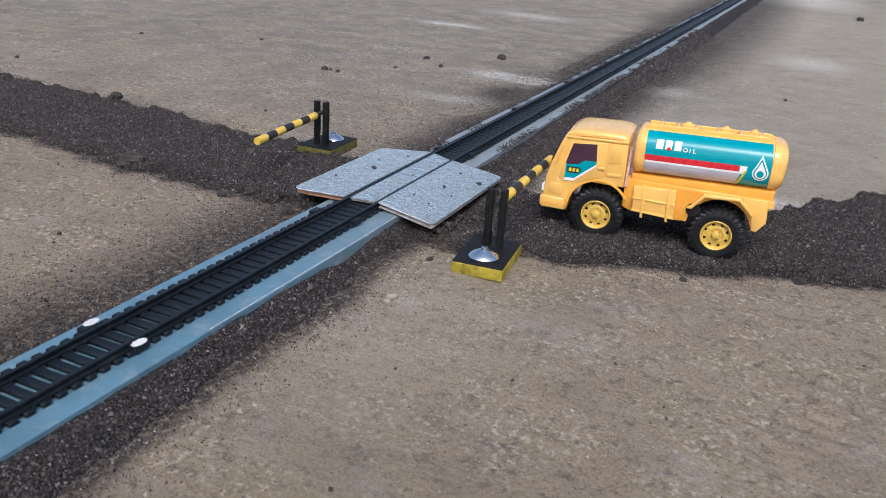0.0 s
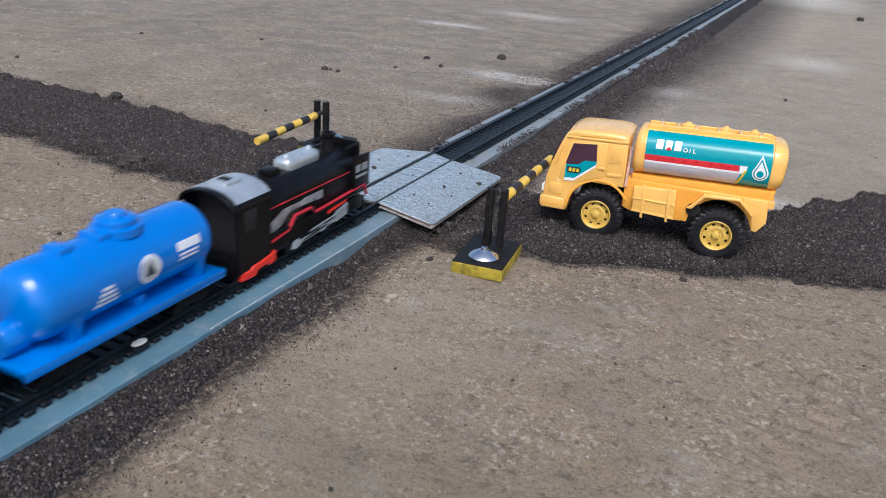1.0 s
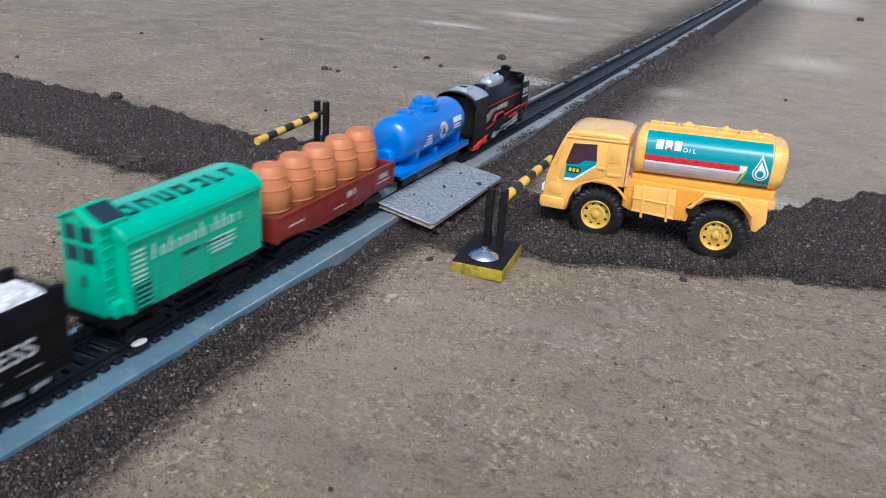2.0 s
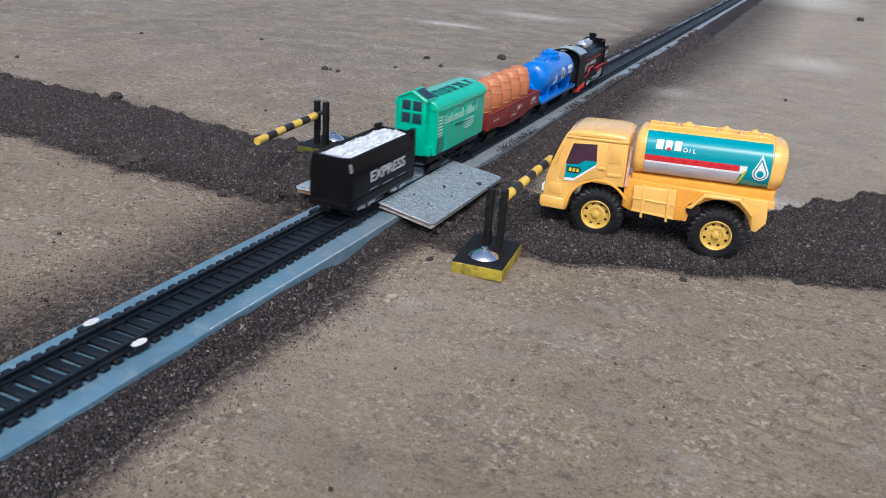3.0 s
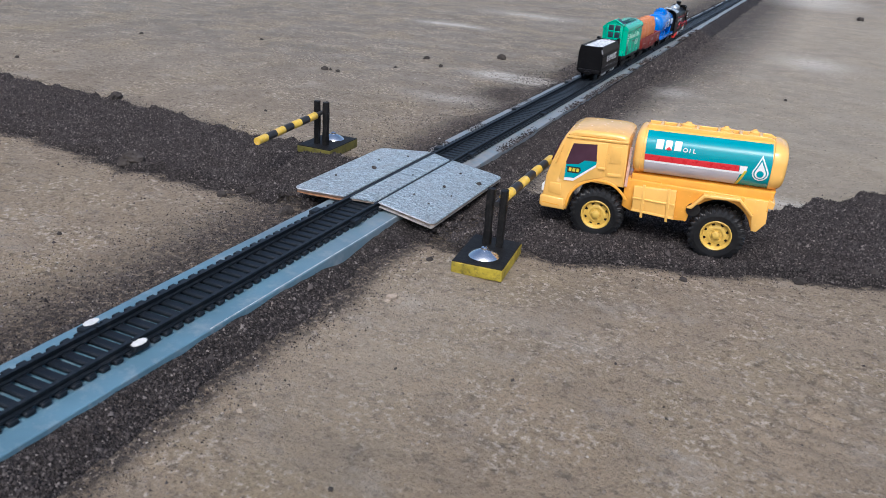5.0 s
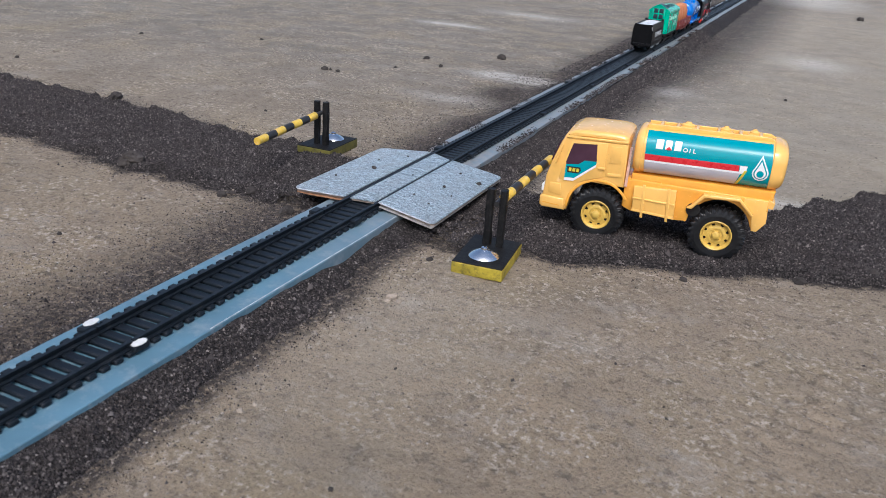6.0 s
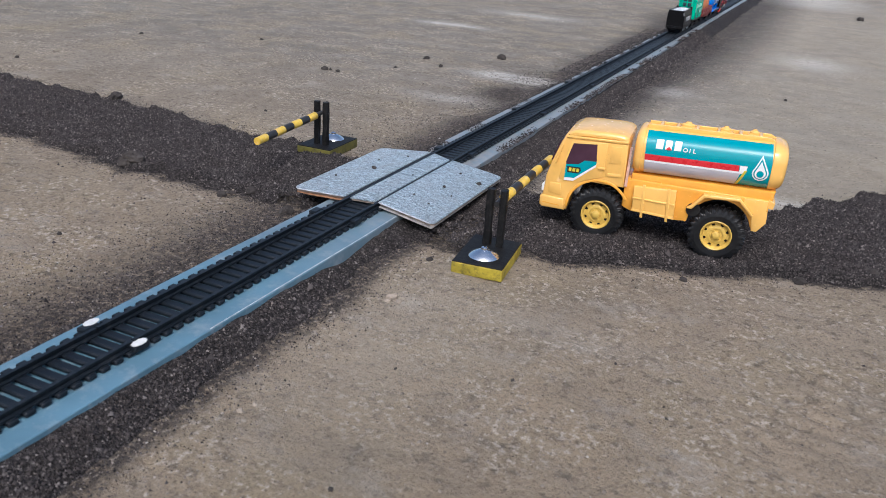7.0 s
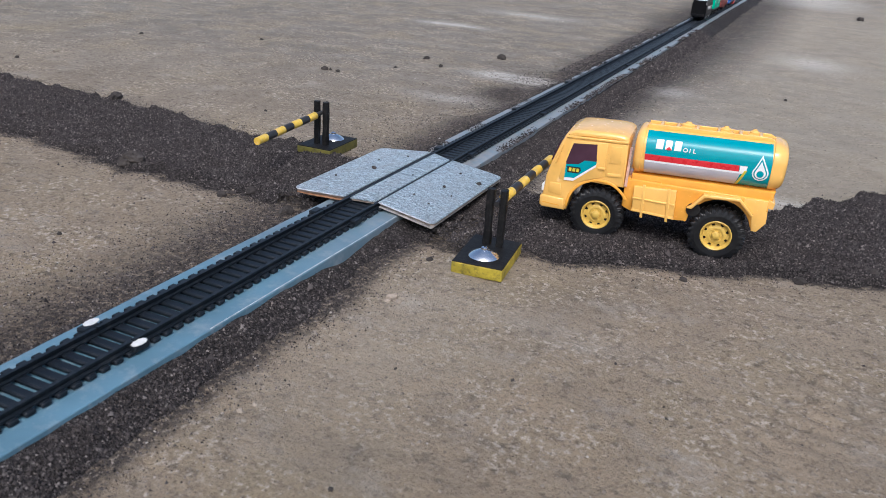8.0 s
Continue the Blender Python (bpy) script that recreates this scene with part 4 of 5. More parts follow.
    for i, ch in enumerate("OIL"):
        p = tank_point(-7.4 - 2.7 * i, 5.9, g + 0.35)
        letters(ch, 0.0036, WHITE_STICKER, teal, Matrix.Translation(p) @ Matrix(((-1, 0, 0, 0), (0, -0.28, 0.96, 0), (0, 0.96, 0.28, 0), (0, 0, 0, 1))), depth=0.00008)
    def drop(r, lift):
        return [(-53.0 + r * math.cos(radians(a)), lift + r * math.sin(radians(a))) for a in range(-215, 36, 10)] + [(-52.6, lift + r * 2.35)]
    tank_shape("drop_mark", WHITE_STICKER, teal, drop(4.7, -2.6), g + 0.3, "white drop outline")
    tank_shape("drop_field", TEAL, teal, drop(3.9, -2.6), g + 0.42)
    tank_shape("drop_line", WHITE_STICKER, teal, drop(3.2, -2.7), g + 0.54)
    tank_shape("drop_heart", TEAL, teal, [(-53.0 + 2.1 * math.cos(radians(a)), -3.0 + 2.1 * math.sin(radians(a))) for a in range(0, 360, 20)], g + 0.66)
    # walkway and hatches on top
    def top_z(x):
        return TANK_C + TANK_H - TANK_LEAN * (x - 20)
    for y in (-6.5, 6.5):
        bm = bmesh.new()
        slab(bm, mm([(18, top_z(18) - 1), (18, top_z(18) + 1.6), (-56, top_z(-56) + 1.4), (-60, top_z(-60) - 1)]), (y - 0.8) * MM, (y + 0.8) * MM, "y", 0.0003, 1)
        part("walkway_rail", bm, TRUCK_YELLOW, truck)
    for x in (10, 0, -12, -25, -38, -50):
        bm = bmesh.new()
        box(bm, (x * MM, 0, (top_z(x) + 0.7) * MM), (0.0022, 0.0145, 0.0022), 0.0004, 1)
        part("walkway_rung", bm, TRUCK_YELLOW, truck)
    for x, r in ((-6.0, 4.2), (-29.0, 3.4), (-46.0, 3.0)):
        bm = bmesh.new()
        turned(bm, mm([(r + 1.2, -1.0), (r + 1.2, 1.2), (r, 1.5), (r, 2.6), (r - 0.7, 3.2), (r * 0.45, 3.5), (r * 0.4, 4.3), (0.3, 4.5)]), Matrix.Translation((x * MM, 0, top_z(x) * MM)), 20)
        part("hatch", bm, TRUCK_YELLOW, truck, smooth=True)
    bm = bmesh.new()
    slab(bm, mm([(-61.5, 36), (-65.0, 36), (-65.6, 40), (-61.5, 42)]), -0.0215, 0.0215, "y", 0.0004, 1)
    part("rear_bar", bm, TRUCK_YELLOW, truck)


build_truck()


# ---- toy train ----
LOCO_BLACK = material("black_train_plastic", (0.005, 0.005, 0.006), 0.32, spec=0.16, vary=0.25, dust=0.10, dust_color=(0.05, 0.05, 0.05))
SILVER_PRINT = material("silver_print", (0.52, 0.57, 0.60), 0.30, 0.6, vary=0.15)
GREY_PRINT = material("grey_print", (0.52, 0.53, 0.54), 0.5, vary=0.15)
WORN_PRINT = material("worn_grey_print", (0.20, 0.20, 0.205), 0.45, vary=0.6, scale=300)
RED_PRINT = material("red_print", (0.45, 0.020, 0.035), 0.4, vary=0.15)
BRIGHT_RED = material("red_plastic", (0.75, 0.035, 0.02), 0.38, vary=0.08)
BLUE = material("blue_plastic", (0.0, 0.165, 0.60), 0.16, spec=0.5, vary=0.06, coat=0.3)
GREEN = material("green_plastic", (0.0, 0.46, 0.29), 0.20, spec=0.45, vary=0.05, coat=0.4)
OXIDE = material("red_brown_plastic", (0.21, 0.020, 0.015), 0.40, vary=0.12)
BARREL = material("orange_brown_plastic", (0.53, 0.190, 0.075), 0.45, vary=0.07)
COAL = material("silver_painted_load", (0.60, 0.63, 0.66), 0.4, 0.2, vary=0.4, scale=420, dust=0.9, dust_color=(0.05, 0.05, 0.055))
PALE_PRINT = material("pale_print", (0.66, 0.72, 0.76), 0.4, vary=0.08)
MINT_PRINT = material("mint_white_print", (0.36, 0.66, 0.55), 0.4, vary=0.08)
FADED_PRINT = material("faded_print", (0.48, 0.36, 0.36), 0.5, vary=0.4, scale=500)
NIGHT_PRINT = material("dark_print", (0.012, 0.035, 0.05), 0.4, vary=0.1)
EAST = Matrix(((0, 0, 1, 0), (1, 0, 0, 0), (0, 1, 0, 0), (0, 0, 0, 1)))
CARS = []  # every thing of the train with its place along the train


def bx(name, mat, parent, x0, x1, y0, y1, z0, z1, bevel=0.4, label="", m=None, smooth=True):
    bm = bmesh.new()
    box(bm, ((x0 + x1) / 2 * MM, (y0 + y1) / 2 * MM, (z0 + z1) / 2 * MM), ((x1 - x0) * MM, (y1 - y0) * MM, (z1 - z0) * MM), bevel * MM, 2, m)
    return part(name, bm, mat, parent, label, smooth=smooth)


def print_east(name, mat, parent, outline, x, label="", thick=0.25):
    """A print on the side that faces +x, from (y, z) pairs."""
    bm = bmesh.new()
    slab(bm, mm(outline), (x - 0.3) * MM, (x + thick) * MM, "x")
    return part(name, bm, mat, parent, label)


def rect(y0, y1, z0, z1, slant=0.0):
    return [(y0, z0), (y1, z0), (y1 + slant, z1), (y0 + slant, z1)]


def bogie(parent, y, frame_mat=None, half=12.5):
    bm = bmesh.new()
    for s in (-1, 1):
        slab(bm, mm([(y - 12, 5.5), (y - 10.5, 3.6), (y + 10.5, 3.6), (y + 12, 5.5), (y + 9, 7.8), (y - 9, 7.8)]), (s * half - 0.8) * MM, (s * half + 0.8) * MM, "x")
    box(bm, (0, y * MM, 0.0066), (2 * half * MM, 0.006, 0.002), 0.0003, 1)
    part("bogie_frame", bm, LOCO_BLACK, parent)
    if frame_mat:
        bm = bmesh.new()
        for yy in (-7, 7):
            box(bm, ((half + 1.1) * MM, (y + yy) * MM, 0.0056), (0.0010, 0.0062, 0.0030), 0.0004, 1)
            box(bm, ((half + 1.1) * MM, (y + yy * 0.45) * MM, 0.0046), (0.0010, 0.0020, 0.0024), 0.0003, 1)
        part("axle_boxes", bm, frame_mat, parent, "silver painted axle boxes")
    for dy in (-7, 7):
        bm = bmesh.new()
        for s in (-1, 1):
            turned(bm, mm([(4.9, -0.9), (4.9, 0.9), (4.3, 1.1), (0.4, 1.3)]), Matrix.Translation((s * 10.2 * MM, (y + dy) * MM, 4.9 * MM)) @ Matrix.Rotation(radians(90), 4, "Y"), 20)
        rod(bm, (-0.0102, (y + dy) * MM, 0.0049), (0.0102, (y + dy) * MM, 0.0049), 0.001, seg=8)
        part("wheel_set", bm, LOCO_BLACK, parent, smooth=True)


def coupling(parent, y0, y1):
    bm = bmesh.new()
    box(bm, (0, (y0 + y1) / 2 * MM, 0.0075), (0.0040, abs(y1 - y0) * MM, 0.0018), 0.0004, 1)
    box(bm, (0, y1 * MM, 0.0075), (0.0075, 0.0022, 0.0034), 0.0004, 1)
    part("coupling", bm, LOCO_BLACK, parent)


def car(name, label, category, y, group=""):
    thing = empty(name, None, label, category, group)
    CARS.append((thing, y, 0.0, 0.0))
    return thing


def build_tender():
    t = car("tender", "black toy coal tender with a silver painted load", "train tender", -1, "train cars")
    L = 41.0
    bm = bmesh.new()
    side = [(-14.2, 6.5), (14.2, 6.5), (15.2, 8.5), (15.2, 31.0), (13.4, 38.4), (12.2, 39.0), (11.6, 36.0), (11.4, 32.0), (-11.4, 32.0), (-11.6, 36.0), (-12.2, 39.0), (-13.4, 38.4), (-15.2, 31.0), (-15.2, 8.5)]
    slab(bm, mm(side), -L * MM, L * MM, "y", 0.0004, 1)
    part("body", bm, LOCO_BLACK, t)
    for y in (-L + 0.6, L - 0.6):
        bm = bmesh.new()
        slab(bm, mm([(-15.0, 8), (15.0, 8), (15.0, 31.0), (12.8, 39.4), (8.0, 38.6), (-8.0, 38.6), (-12.8, 39.4), (-15.0, 31.0)]), (y - 0.9) * MM, (y + 0.9) * MM, "y", 0.0003, 1)
        part("end_wall", bm, LOCO_BLACK, t)
    bm = bmesh.new()
    nx, ny = 26, 84
    grid = []
    for j in range(ny + 1):
        row = []
        for i in range(nx + 1):
            x, y = -11.6 + 23.2 * i / nx, -L + 2.0 + (2 * L - 4.0) * j / ny
            z = 36.2 + 1.2 * noise.noise(Vector((x * 0.5, y * 0.5, 2.0))) + 2.2 * noise.noise(Vector((x * 0.75, y * 0.75, 5.0))) + 1.4 * (1 - (x / 11.6) ** 2)
            row.append(bm.verts.new((x * MM, y * MM, z * MM)))
        grid.append(row)
    for a, b in zip(grid, grid[1:]):
        for i in range(nx):
            bm.faces.new((a[i], a[i + 1], b[i + 1], b[i]))
    rim = bmesh.ops.extrude_face_region(bm, geom=bm.faces[:])["geom"]
    bmesh.ops.translate(bm, vec=(0, 0, -0.004), verts=[v for v in rim if isinstance(v, bmesh.types.BMVert)])
    bmesh.ops.recalc_face_normals(bm, faces=bm.faces[:])
    part("load", bm, COAL, t, "lumpy silver painted load")
    letters("EXPRESS", 0.0098, GREY_PRINT, t, Matrix.Translation((0.0153, 0.003, 0.0225)) @ EAST, stretch=1.26, depth=0.0003)
    for y0, y1, z in ((-20, -10, 14.5), (-4, 10, 14.0), (17, 27, 14.0)):
        print_east("print_bar", WORN_PRINT, t, rect(y0, y1, z, z + 0.8), 15.2)
    for z in (27.0, 12.0):
        bx("side_rib", LOCO_BLACK, t, 15.0, 15.7, -L + 1, L - 1, z, z + 0.8, 0.2)
    bx("corner_post", LOCO_BLACK, t, 11.0, 14.6, L - 6, L + 1.5, 30, 41, 1.0)
    bx("corner_post", LOCO_BLACK, t, -14.6, -11.0, L - 6, L + 1.5, 30, 41, 1.0)
    bx("edge_wear", WORN_PRINT, t, 12.9, 14.6, -L - 0.5, -L + 0.3, 30.4, 35.8, 0.2, "worn pale edge", Matrix.Rotation(radians(-14), 4, "Y"))
    bx("rear_beam", LOCO_BLACK, t, -13, 13, -L - 2.2, -L + 1, 6.5, 11, 0.5)
    bogie(t, -21, SILVER_PRINT)
    bogie(t, 21, SILVER_PRINT)
    coupling(t, -L, -L - 6)


def build_van():
    t = car("goods_van", "bright green toy goods van with a brakeman's cabin", "train van", 103, "train cars")
    y0, y1 = -34.0, 54.0
    bm = bmesh.new()
    sec = [(-16.6, 15.5), (16.6, 15.5), (16.6, 49.0), (-16.6, 49.0)]
    slab(bm, mm(sec), y0 * MM, y1 * MM, "y", 0.0004, 1)
    body = part("body", bm, GREEN, t)
    bm = bmesh.new()
    arch = [(17.4 * math.cos(radians(a)) , 48.6 + 7.2 * math.sin(radians(a))) for a in range(0, 181, 12)]
    slab(bm, mm(arch + [(-17.4, 47.8), (17.4, 47.8)]), (y0 - 0.8) * MM, (y1 + 0.8) * MM, "y", 0.0003, 1)
    roof = part("roof", bm, GREEN, t, smooth=True)
    for i in range(13):
        z = 18.5 + 2.35 * i
        print_east("board_line", GREEN, body, rect(y0 + 1, y1 - 1, z, z + 0.25), 16.6, thick=0.22)
    for y in (y0 + 16, -6, 15, 34):
        bx("side_post", GREEN, body, 16.3, 17.3, y - 0.7, y + 0.7, 16, 47.5, 0.2)
    bx("eave", GREEN, body, 16.4, 17.7, y0, y1, 46.4, 48.0, 0.3)
    # broken dark marks along the roof
    rs = random.Random(5)
    for i in range(7):
        y = -24 + i * 11.0
        bm = bmesh.new()
        for k, dy, a0, a1 in ((0, 0.0, 58, 86), (1, 5.2, 58, 86), (2, 2.6, 58, 63), (3, 2.6, 81, 86)):
            if rs.random() < 0.2:
                continue
            w = 1.5 if k < 2 else 3.6
            for a in np.arange(a0, a1, 2.5):
                x, z = 17.6 * math.cos(radians(a)), 48.75 + 7.3 * math.sin(radians(a))
                box(bm, (x * MM, (y + dy) * MM, z * MM), (0.0011, w * MM, 0.00035))
        part("roof_mark", bm, NIGHT_PRINT, roof, "dark painted mark")
    # name on the side as plain strokes
    x = 17.0
    for i in range(12):
        h = (6.5, 4.4, 6.8, 4.4, 4.2, 4.4, 6.8, 4.4, 6.6, 6.6, 4.4, 4.2)[i]
        ya = -20 + i * 4.9
        print_east("name_stroke", MINT_PRINT, body, rect(ya, ya + 0.7, 36, 36 + h, 0.5), x)
        print_east("name_stroke", MINT_PRINT, body, rect(ya + 2.2, ya + 2.8, 36, 39.8, 0.3), x)
        print_east("name_stroke", MINT_PRINT, body, rect(ya + 0.9, ya + 2.8, 39.3, 39.9), x)
    for a, b, z, mat in ((-2, 8, 31.4, NIGHT_PRINT), (14, 34, 31.6, MINT_PRINT), (14, 32, 29.6, MINT_PRINT), (14, 34, 27.6, MINT_PRINT), (16, 30, 25.6, MINT_PRINT), (12, 26, 31.0, NIGHT_PRINT)):
        print_east("print_bar", mat, body, rect(a, b, z, z + 0.9), x)
    for i in range(7):
        print_east("stripe_bar", MINT_PRINT, body, rect(-31, -24, 28 + i * 2.3, 28.9 + i * 2.3), 16.8)
    # black barred hatch
    print_east("hatch", NIGHT_PRINT, body, rect(-31, -22, 15.8, 28.5), 16.9, "black barred hatch")
    for i in range(5):
        print_east("hatch_bar", GREEN, body, rect(-30.4, -22.6, 17.4 + i * 2.4, 18.2 + i * 2.4), 17.3)
    # cabin
    cab = bx("cabin", GREEN, t, -10.5, 10.5, y0 - 7, y0 + 4, 15.5, 55, 0.5)
    bx("cabin_base", GREEN, t, -14.5, 14.5, y0 - 5, y0 + 1, 15.5, 22, 0.5)
    bm = bmesh.new()
    slab(bm, mm([(-11.6, 54.0), (0, 59.8), (11.6, 54.0), (11.6, 55.4), (0, 61.4), (-11.6, 55.4)]), (y0 - 8.4) * MM, (y0 + 8.0) * MM, "y", 0.0003, 1)
    part("cabin_roof", bm, GREEN, t)
    bm = bmesh.new()
    slab(bm, mm([(-10.5, 54.6), (10.5, 54.6), (0, 60.0)]), (y0 - 7) * MM, (y0 + 6) * MM, "y")
    part("gable", bm, GREEN, t)
    bm = bmesh.new()
    slab(bm, mm([(1.5, 60.5), (10.6, 55.8), (10.8, 56.2), (1.6, 61.0)]), (y0 - 5) * MM, (y0 + 7) * MM, "y")
    part("roof_patch", bm, NIGHT_PRINT, t, "dark painted patch on the cabin roof")
    for x0 in (-7.6, 0.9):
        for z0 in (38.0, 47.0):
            bx("pane", NIGHT_PRINT, cab, x0, x0 + 6.7, y0 - 7.25, y0 - 6.6, z0, z0 + 7.0, 0.1, "dull window pane")
    bx("window_bar", GREEN, cab, -0.6, 0.6, y0 - 7.8, y0 - 6.7, 37, 55, 0.2)
    bx("window_bar", GREEN, cab, -8.6, 8.6, y0 - 7.8, y0 - 6.7, 45.3, 46.7, 0.2)
    for x0 in (-9.4, 8.0):
        bx("window_bar", GREEN, cab, x0, x0 + 1.2, y0 - 7.8, y0 - 6.7, 37, 55, 0.2)
    bx("lamp_slot", NIGHT_PRINT, cab, -1.2, 1.2, y0 - 7.3, y0 - 6.6, 27, 32, 0.2)
    for i in range(8):
        bx("cabin_board", GREEN, cab, 10.2, 10.9, y0 - 6.5, y0 - 0.5, 18 + 4.4 * i, 19.2 + 4.4 * i, 0.2)
    bx("underframe", LOCO_BLACK, t, -14, 14, y0 - 6, y1 - 1, 10.5, 15.6, 0.5)
    bm = bmesh.new()
    slab(bm, mm([(-22, 10.5), (-14, 6.0), (20, 6.0), (28, 10.5), (24, 10.5), (18, 7.4), (-12, 7.4), (-18, 10.5)]), 0.0132, 0.0142, "x")
    part("truss", bm, LOCO_BLACK, t)
    bogie(t, -24)
    bogie(t, 36)
    coupling(t, y0 - 6, y0 - 20)


def build_wagon():
    t = car("open_wagon", "dark red toy open wagon holding five barrels", "train wagon", 231.5, "train cars")
    y0, y1 = -63.5, 63.5
    bx("floor", OXIDE, t, -16.4, 16.4, y0 + 0.5, y1 - 0.5, 12.8, 14.8, 0.3)
    bx("underframe", LOCO_BLACK, t, -13, 13, y0 + 2, y1 - 2, 9.2, 12.9, 0.4)
    for s in (-1, 1):
        side = bx("side_wall", OXIDE, t, s * 16.2 - 0.9, s * 16.2 + 0.9, y0, y1, 13.2, 26.6, 0.4)
        for i in range(6):
            y = y0 + 1.2 + i * (y1 - y0 - 2.4) / 5
            bx("wall_post", OXIDE, side, s * 17.1 - 0.6, s * 17.1 + 0.6, y - 1.0, y + 1.0, 12.6, 26.8, 0.3)
        bx("top_lip", OXIDE, side, s * 16.6 - 1.1, s * 16.6 + 1.1, y0, y1, 25.4, 27.0, 0.3)
        bm = bmesh.new()
        slab(bm, mm([(y0 + 14, 13.2), (y0 + 40, 9.4), (y1 - 40, 9.4), (y1 - 14, 13.2)]), (s * 15.6 - 0.7) * MM, (s * 15.6 + 0.7) * MM, "x")
        part("sole_bar", bm, OXIDE, t)
    for y in (y0 + 0.9, y1 - 0.9):
        bx("end_wall", OXIDE, t, -16, 16, y - 0.9, y + 0.9, 13.2, 26.6, 0.4)
    for a, b, z, h in ((-52, -36, 18.6, 1.1), (6, 16, 18.8, 3.4), (44, 54, 19.8, 3.0), (42, 58, 17.2, 0.8), (-8, 4, 15.4, 0.7)):
        print_east("print_bar", FADED_PRINT, t, rect(a, b, z, z + h), 17.1, "faded pale printed bar")
    bogie(t, -44)
    bogie(t, 44)
    coupling(t, y0, y0 - 7)
    # the barrels that it carries
    shape = [(7.8, 0), (8.1, 0.5), (9.4, 4.0), (10.9, 9.6), (11.6, 14.0), (11.7, 16.5), (11.5, 20.0), (10.7, 24.2), (9.3, 28.6), (7.7, 33.2), (7.2, 33.6), (6.9, 32.8), (0.3, 32.8)]
    hoops = [(9.45, 4.2), (11.05, 10.4), (11.1, 22.3), (9.4, 28.4)]
    first = None
    for i in range(5):
        y = 185.5 + 23.3 * i
        if first is None:
            bm = bmesh.new()
            turned(bm, mm(shape), None, 30)
            b = first = part("barrel", bm, BARREL, smooth=True)
            for r, z in hoops:
                bm = bmesh.new()
                turned(bm, mm([(r - 0.6, z - 0.8), (r + 0.15, z - 0.7), (r + 0.42, z), (r + 0.1, z + 0.7), (r - 0.6, z + 0.8)]), None, 30)
                part("hoop", bm, BARREL, b, smooth=True)
            bm = bmesh.new()
            turned(bm, mm([(6.8, 32.4), (6.8, 33.1), (6.3, 33.2), (1.4, 33.2), (1.2, 33.9), (0.3, 34.0)]), None, 24)
            part("lid", bm, BARREL, b, smooth=True)
        else:
            b = copy_thing(first, Matrix())
        tagged(b, "orange-brown plastic toy barrel with raised hoops", "barrel", "barrels on the wagon")
        CARS.append((b, y, 14.8, 37.0 * i))


def build_tank_wagon():
    t = car("tank_wagon", "glossy blue toy tank wagon with pale printed badges", "train tank wagon", 363, "train cars")
    y0, y1 = -55.0, 55.0
    bx("platform", BLUE, t, -17, 17, y0, y1, 12.2, 14.6, 0.5)
    for s in (-1, 1):
        bx("platform_lip", BLUE, t, s * 16.4 - 0.7, s * 16.4 + 0.7, y0, y1, 10.6, 14.8, 0.3)
    a, b, r, zc = -46.0, 52.0, 16.0, 31.5
    bm = bmesh.new()
    prof = [(2.0, 0), (8, 0.4), (11.6, 1.6), (14.0, 3.6), (15.4, 6.4), (16.0, 10.0), (16.0, 27), (16.15, 27.1), (16.15, 27.8), (16.0, 27.9), (16.0, 90.5), (15.6, 93.0), (14.4, 95.4), (12, 97.0), (8, 97.7), (2.0, 98.0)]
    turned(bm, mm(prof), Matrix.Translation((0, a * MM, zc * MM)) @ Matrix.Rotation(radians(-90), 4, "X"), 48)
    tank = part("tank", bm, BLUE, t, smooth=True)
    for y in (-28, 42):
        bm = bmesh.new()
        slab(bm, mm([(-13, 14), (13, 14), (14.5, 25), (-14.5, 25)]), (y - 2.5) * MM, (y + 2.5) * MM, "y")
        part("saddle", bm, BLUE, t)
    bx("saddle", BLUE, t, 4, 12, 4, 9, 14, 19, 0.3)
    bm = bmesh.new()
    turned(bm, mm([(10.5, 0), (10.5, 3.4), (9.6, 3.9), (8.6, 4.1), (8.6, 6.4), (8.0, 7.0), (4.4, 7.3), (4.2, 8.6), (3.8, 9.0), (0.3, 9.1)]), Matrix.Translation((0, 8 * MM, (zc + 13.6) * MM)), 28)
    part("dome", bm, BLUE, tank, smooth=True)
    bx("dome_step", BLUE, tank, -6, 6, -7, 0, zc + 13.5, zc + 17.2, 0.6)
    bx("tank_fitting", BLUE, tank, -5, 5, -25, -18, zc + 13.5, zc + 17.6, 0.8)
    bm = bmesh.new()
    turned(bm, mm([(6.2, 0), (6.6, 0.6), (6.6, 10), (0.4, 10)]), Matrix.Translation((0, (y0 + 2) * MM, 0.0212)) @ Matrix.Rotation(radians(-90), 4, "X"), 24)
    part("end_drum", bm, BLUE, t, smooth=True)
    bx("drum_stand", BLUE, t, -3, 3, y0 + 5, y0 + 15, 14, 18, 0.3)
    # prints on the flank
    def on_tank(name, outline, mat, lift, parent=tank):
        bm = bmesh.new()
        vs = []
        for y, z in outline:
            dz = z - zc
            vs.append(bm.verts.new(((math.sqrt(max(0.1, (r + lift) ** 2 - dz * dz))) * MM, y * MM, z * MM)))
        bm.faces.new(vs)
        g = bmesh.ops.extrude_face_region(bm, geom=bm.faces[:])["geom"]
        bmesh.ops.translate(bm, vec=(-0.0002, 0, 0), verts=[v for v in g if isinstance(v, bmesh.types.BMVert)])
        bmesh.ops.recalc_face_normals(bm, faces=bm.faces[:])
        return part(name, bm, mat, parent, "pale printed mark" if mat is PALE_PRINT else "")
    def disc(y, z, rr, k=20):
        return [(y + rr * math.cos(2 * math.pi * i / k), z + rr * math.sin(2 * math.pi * i / k)) for i in range(k)]
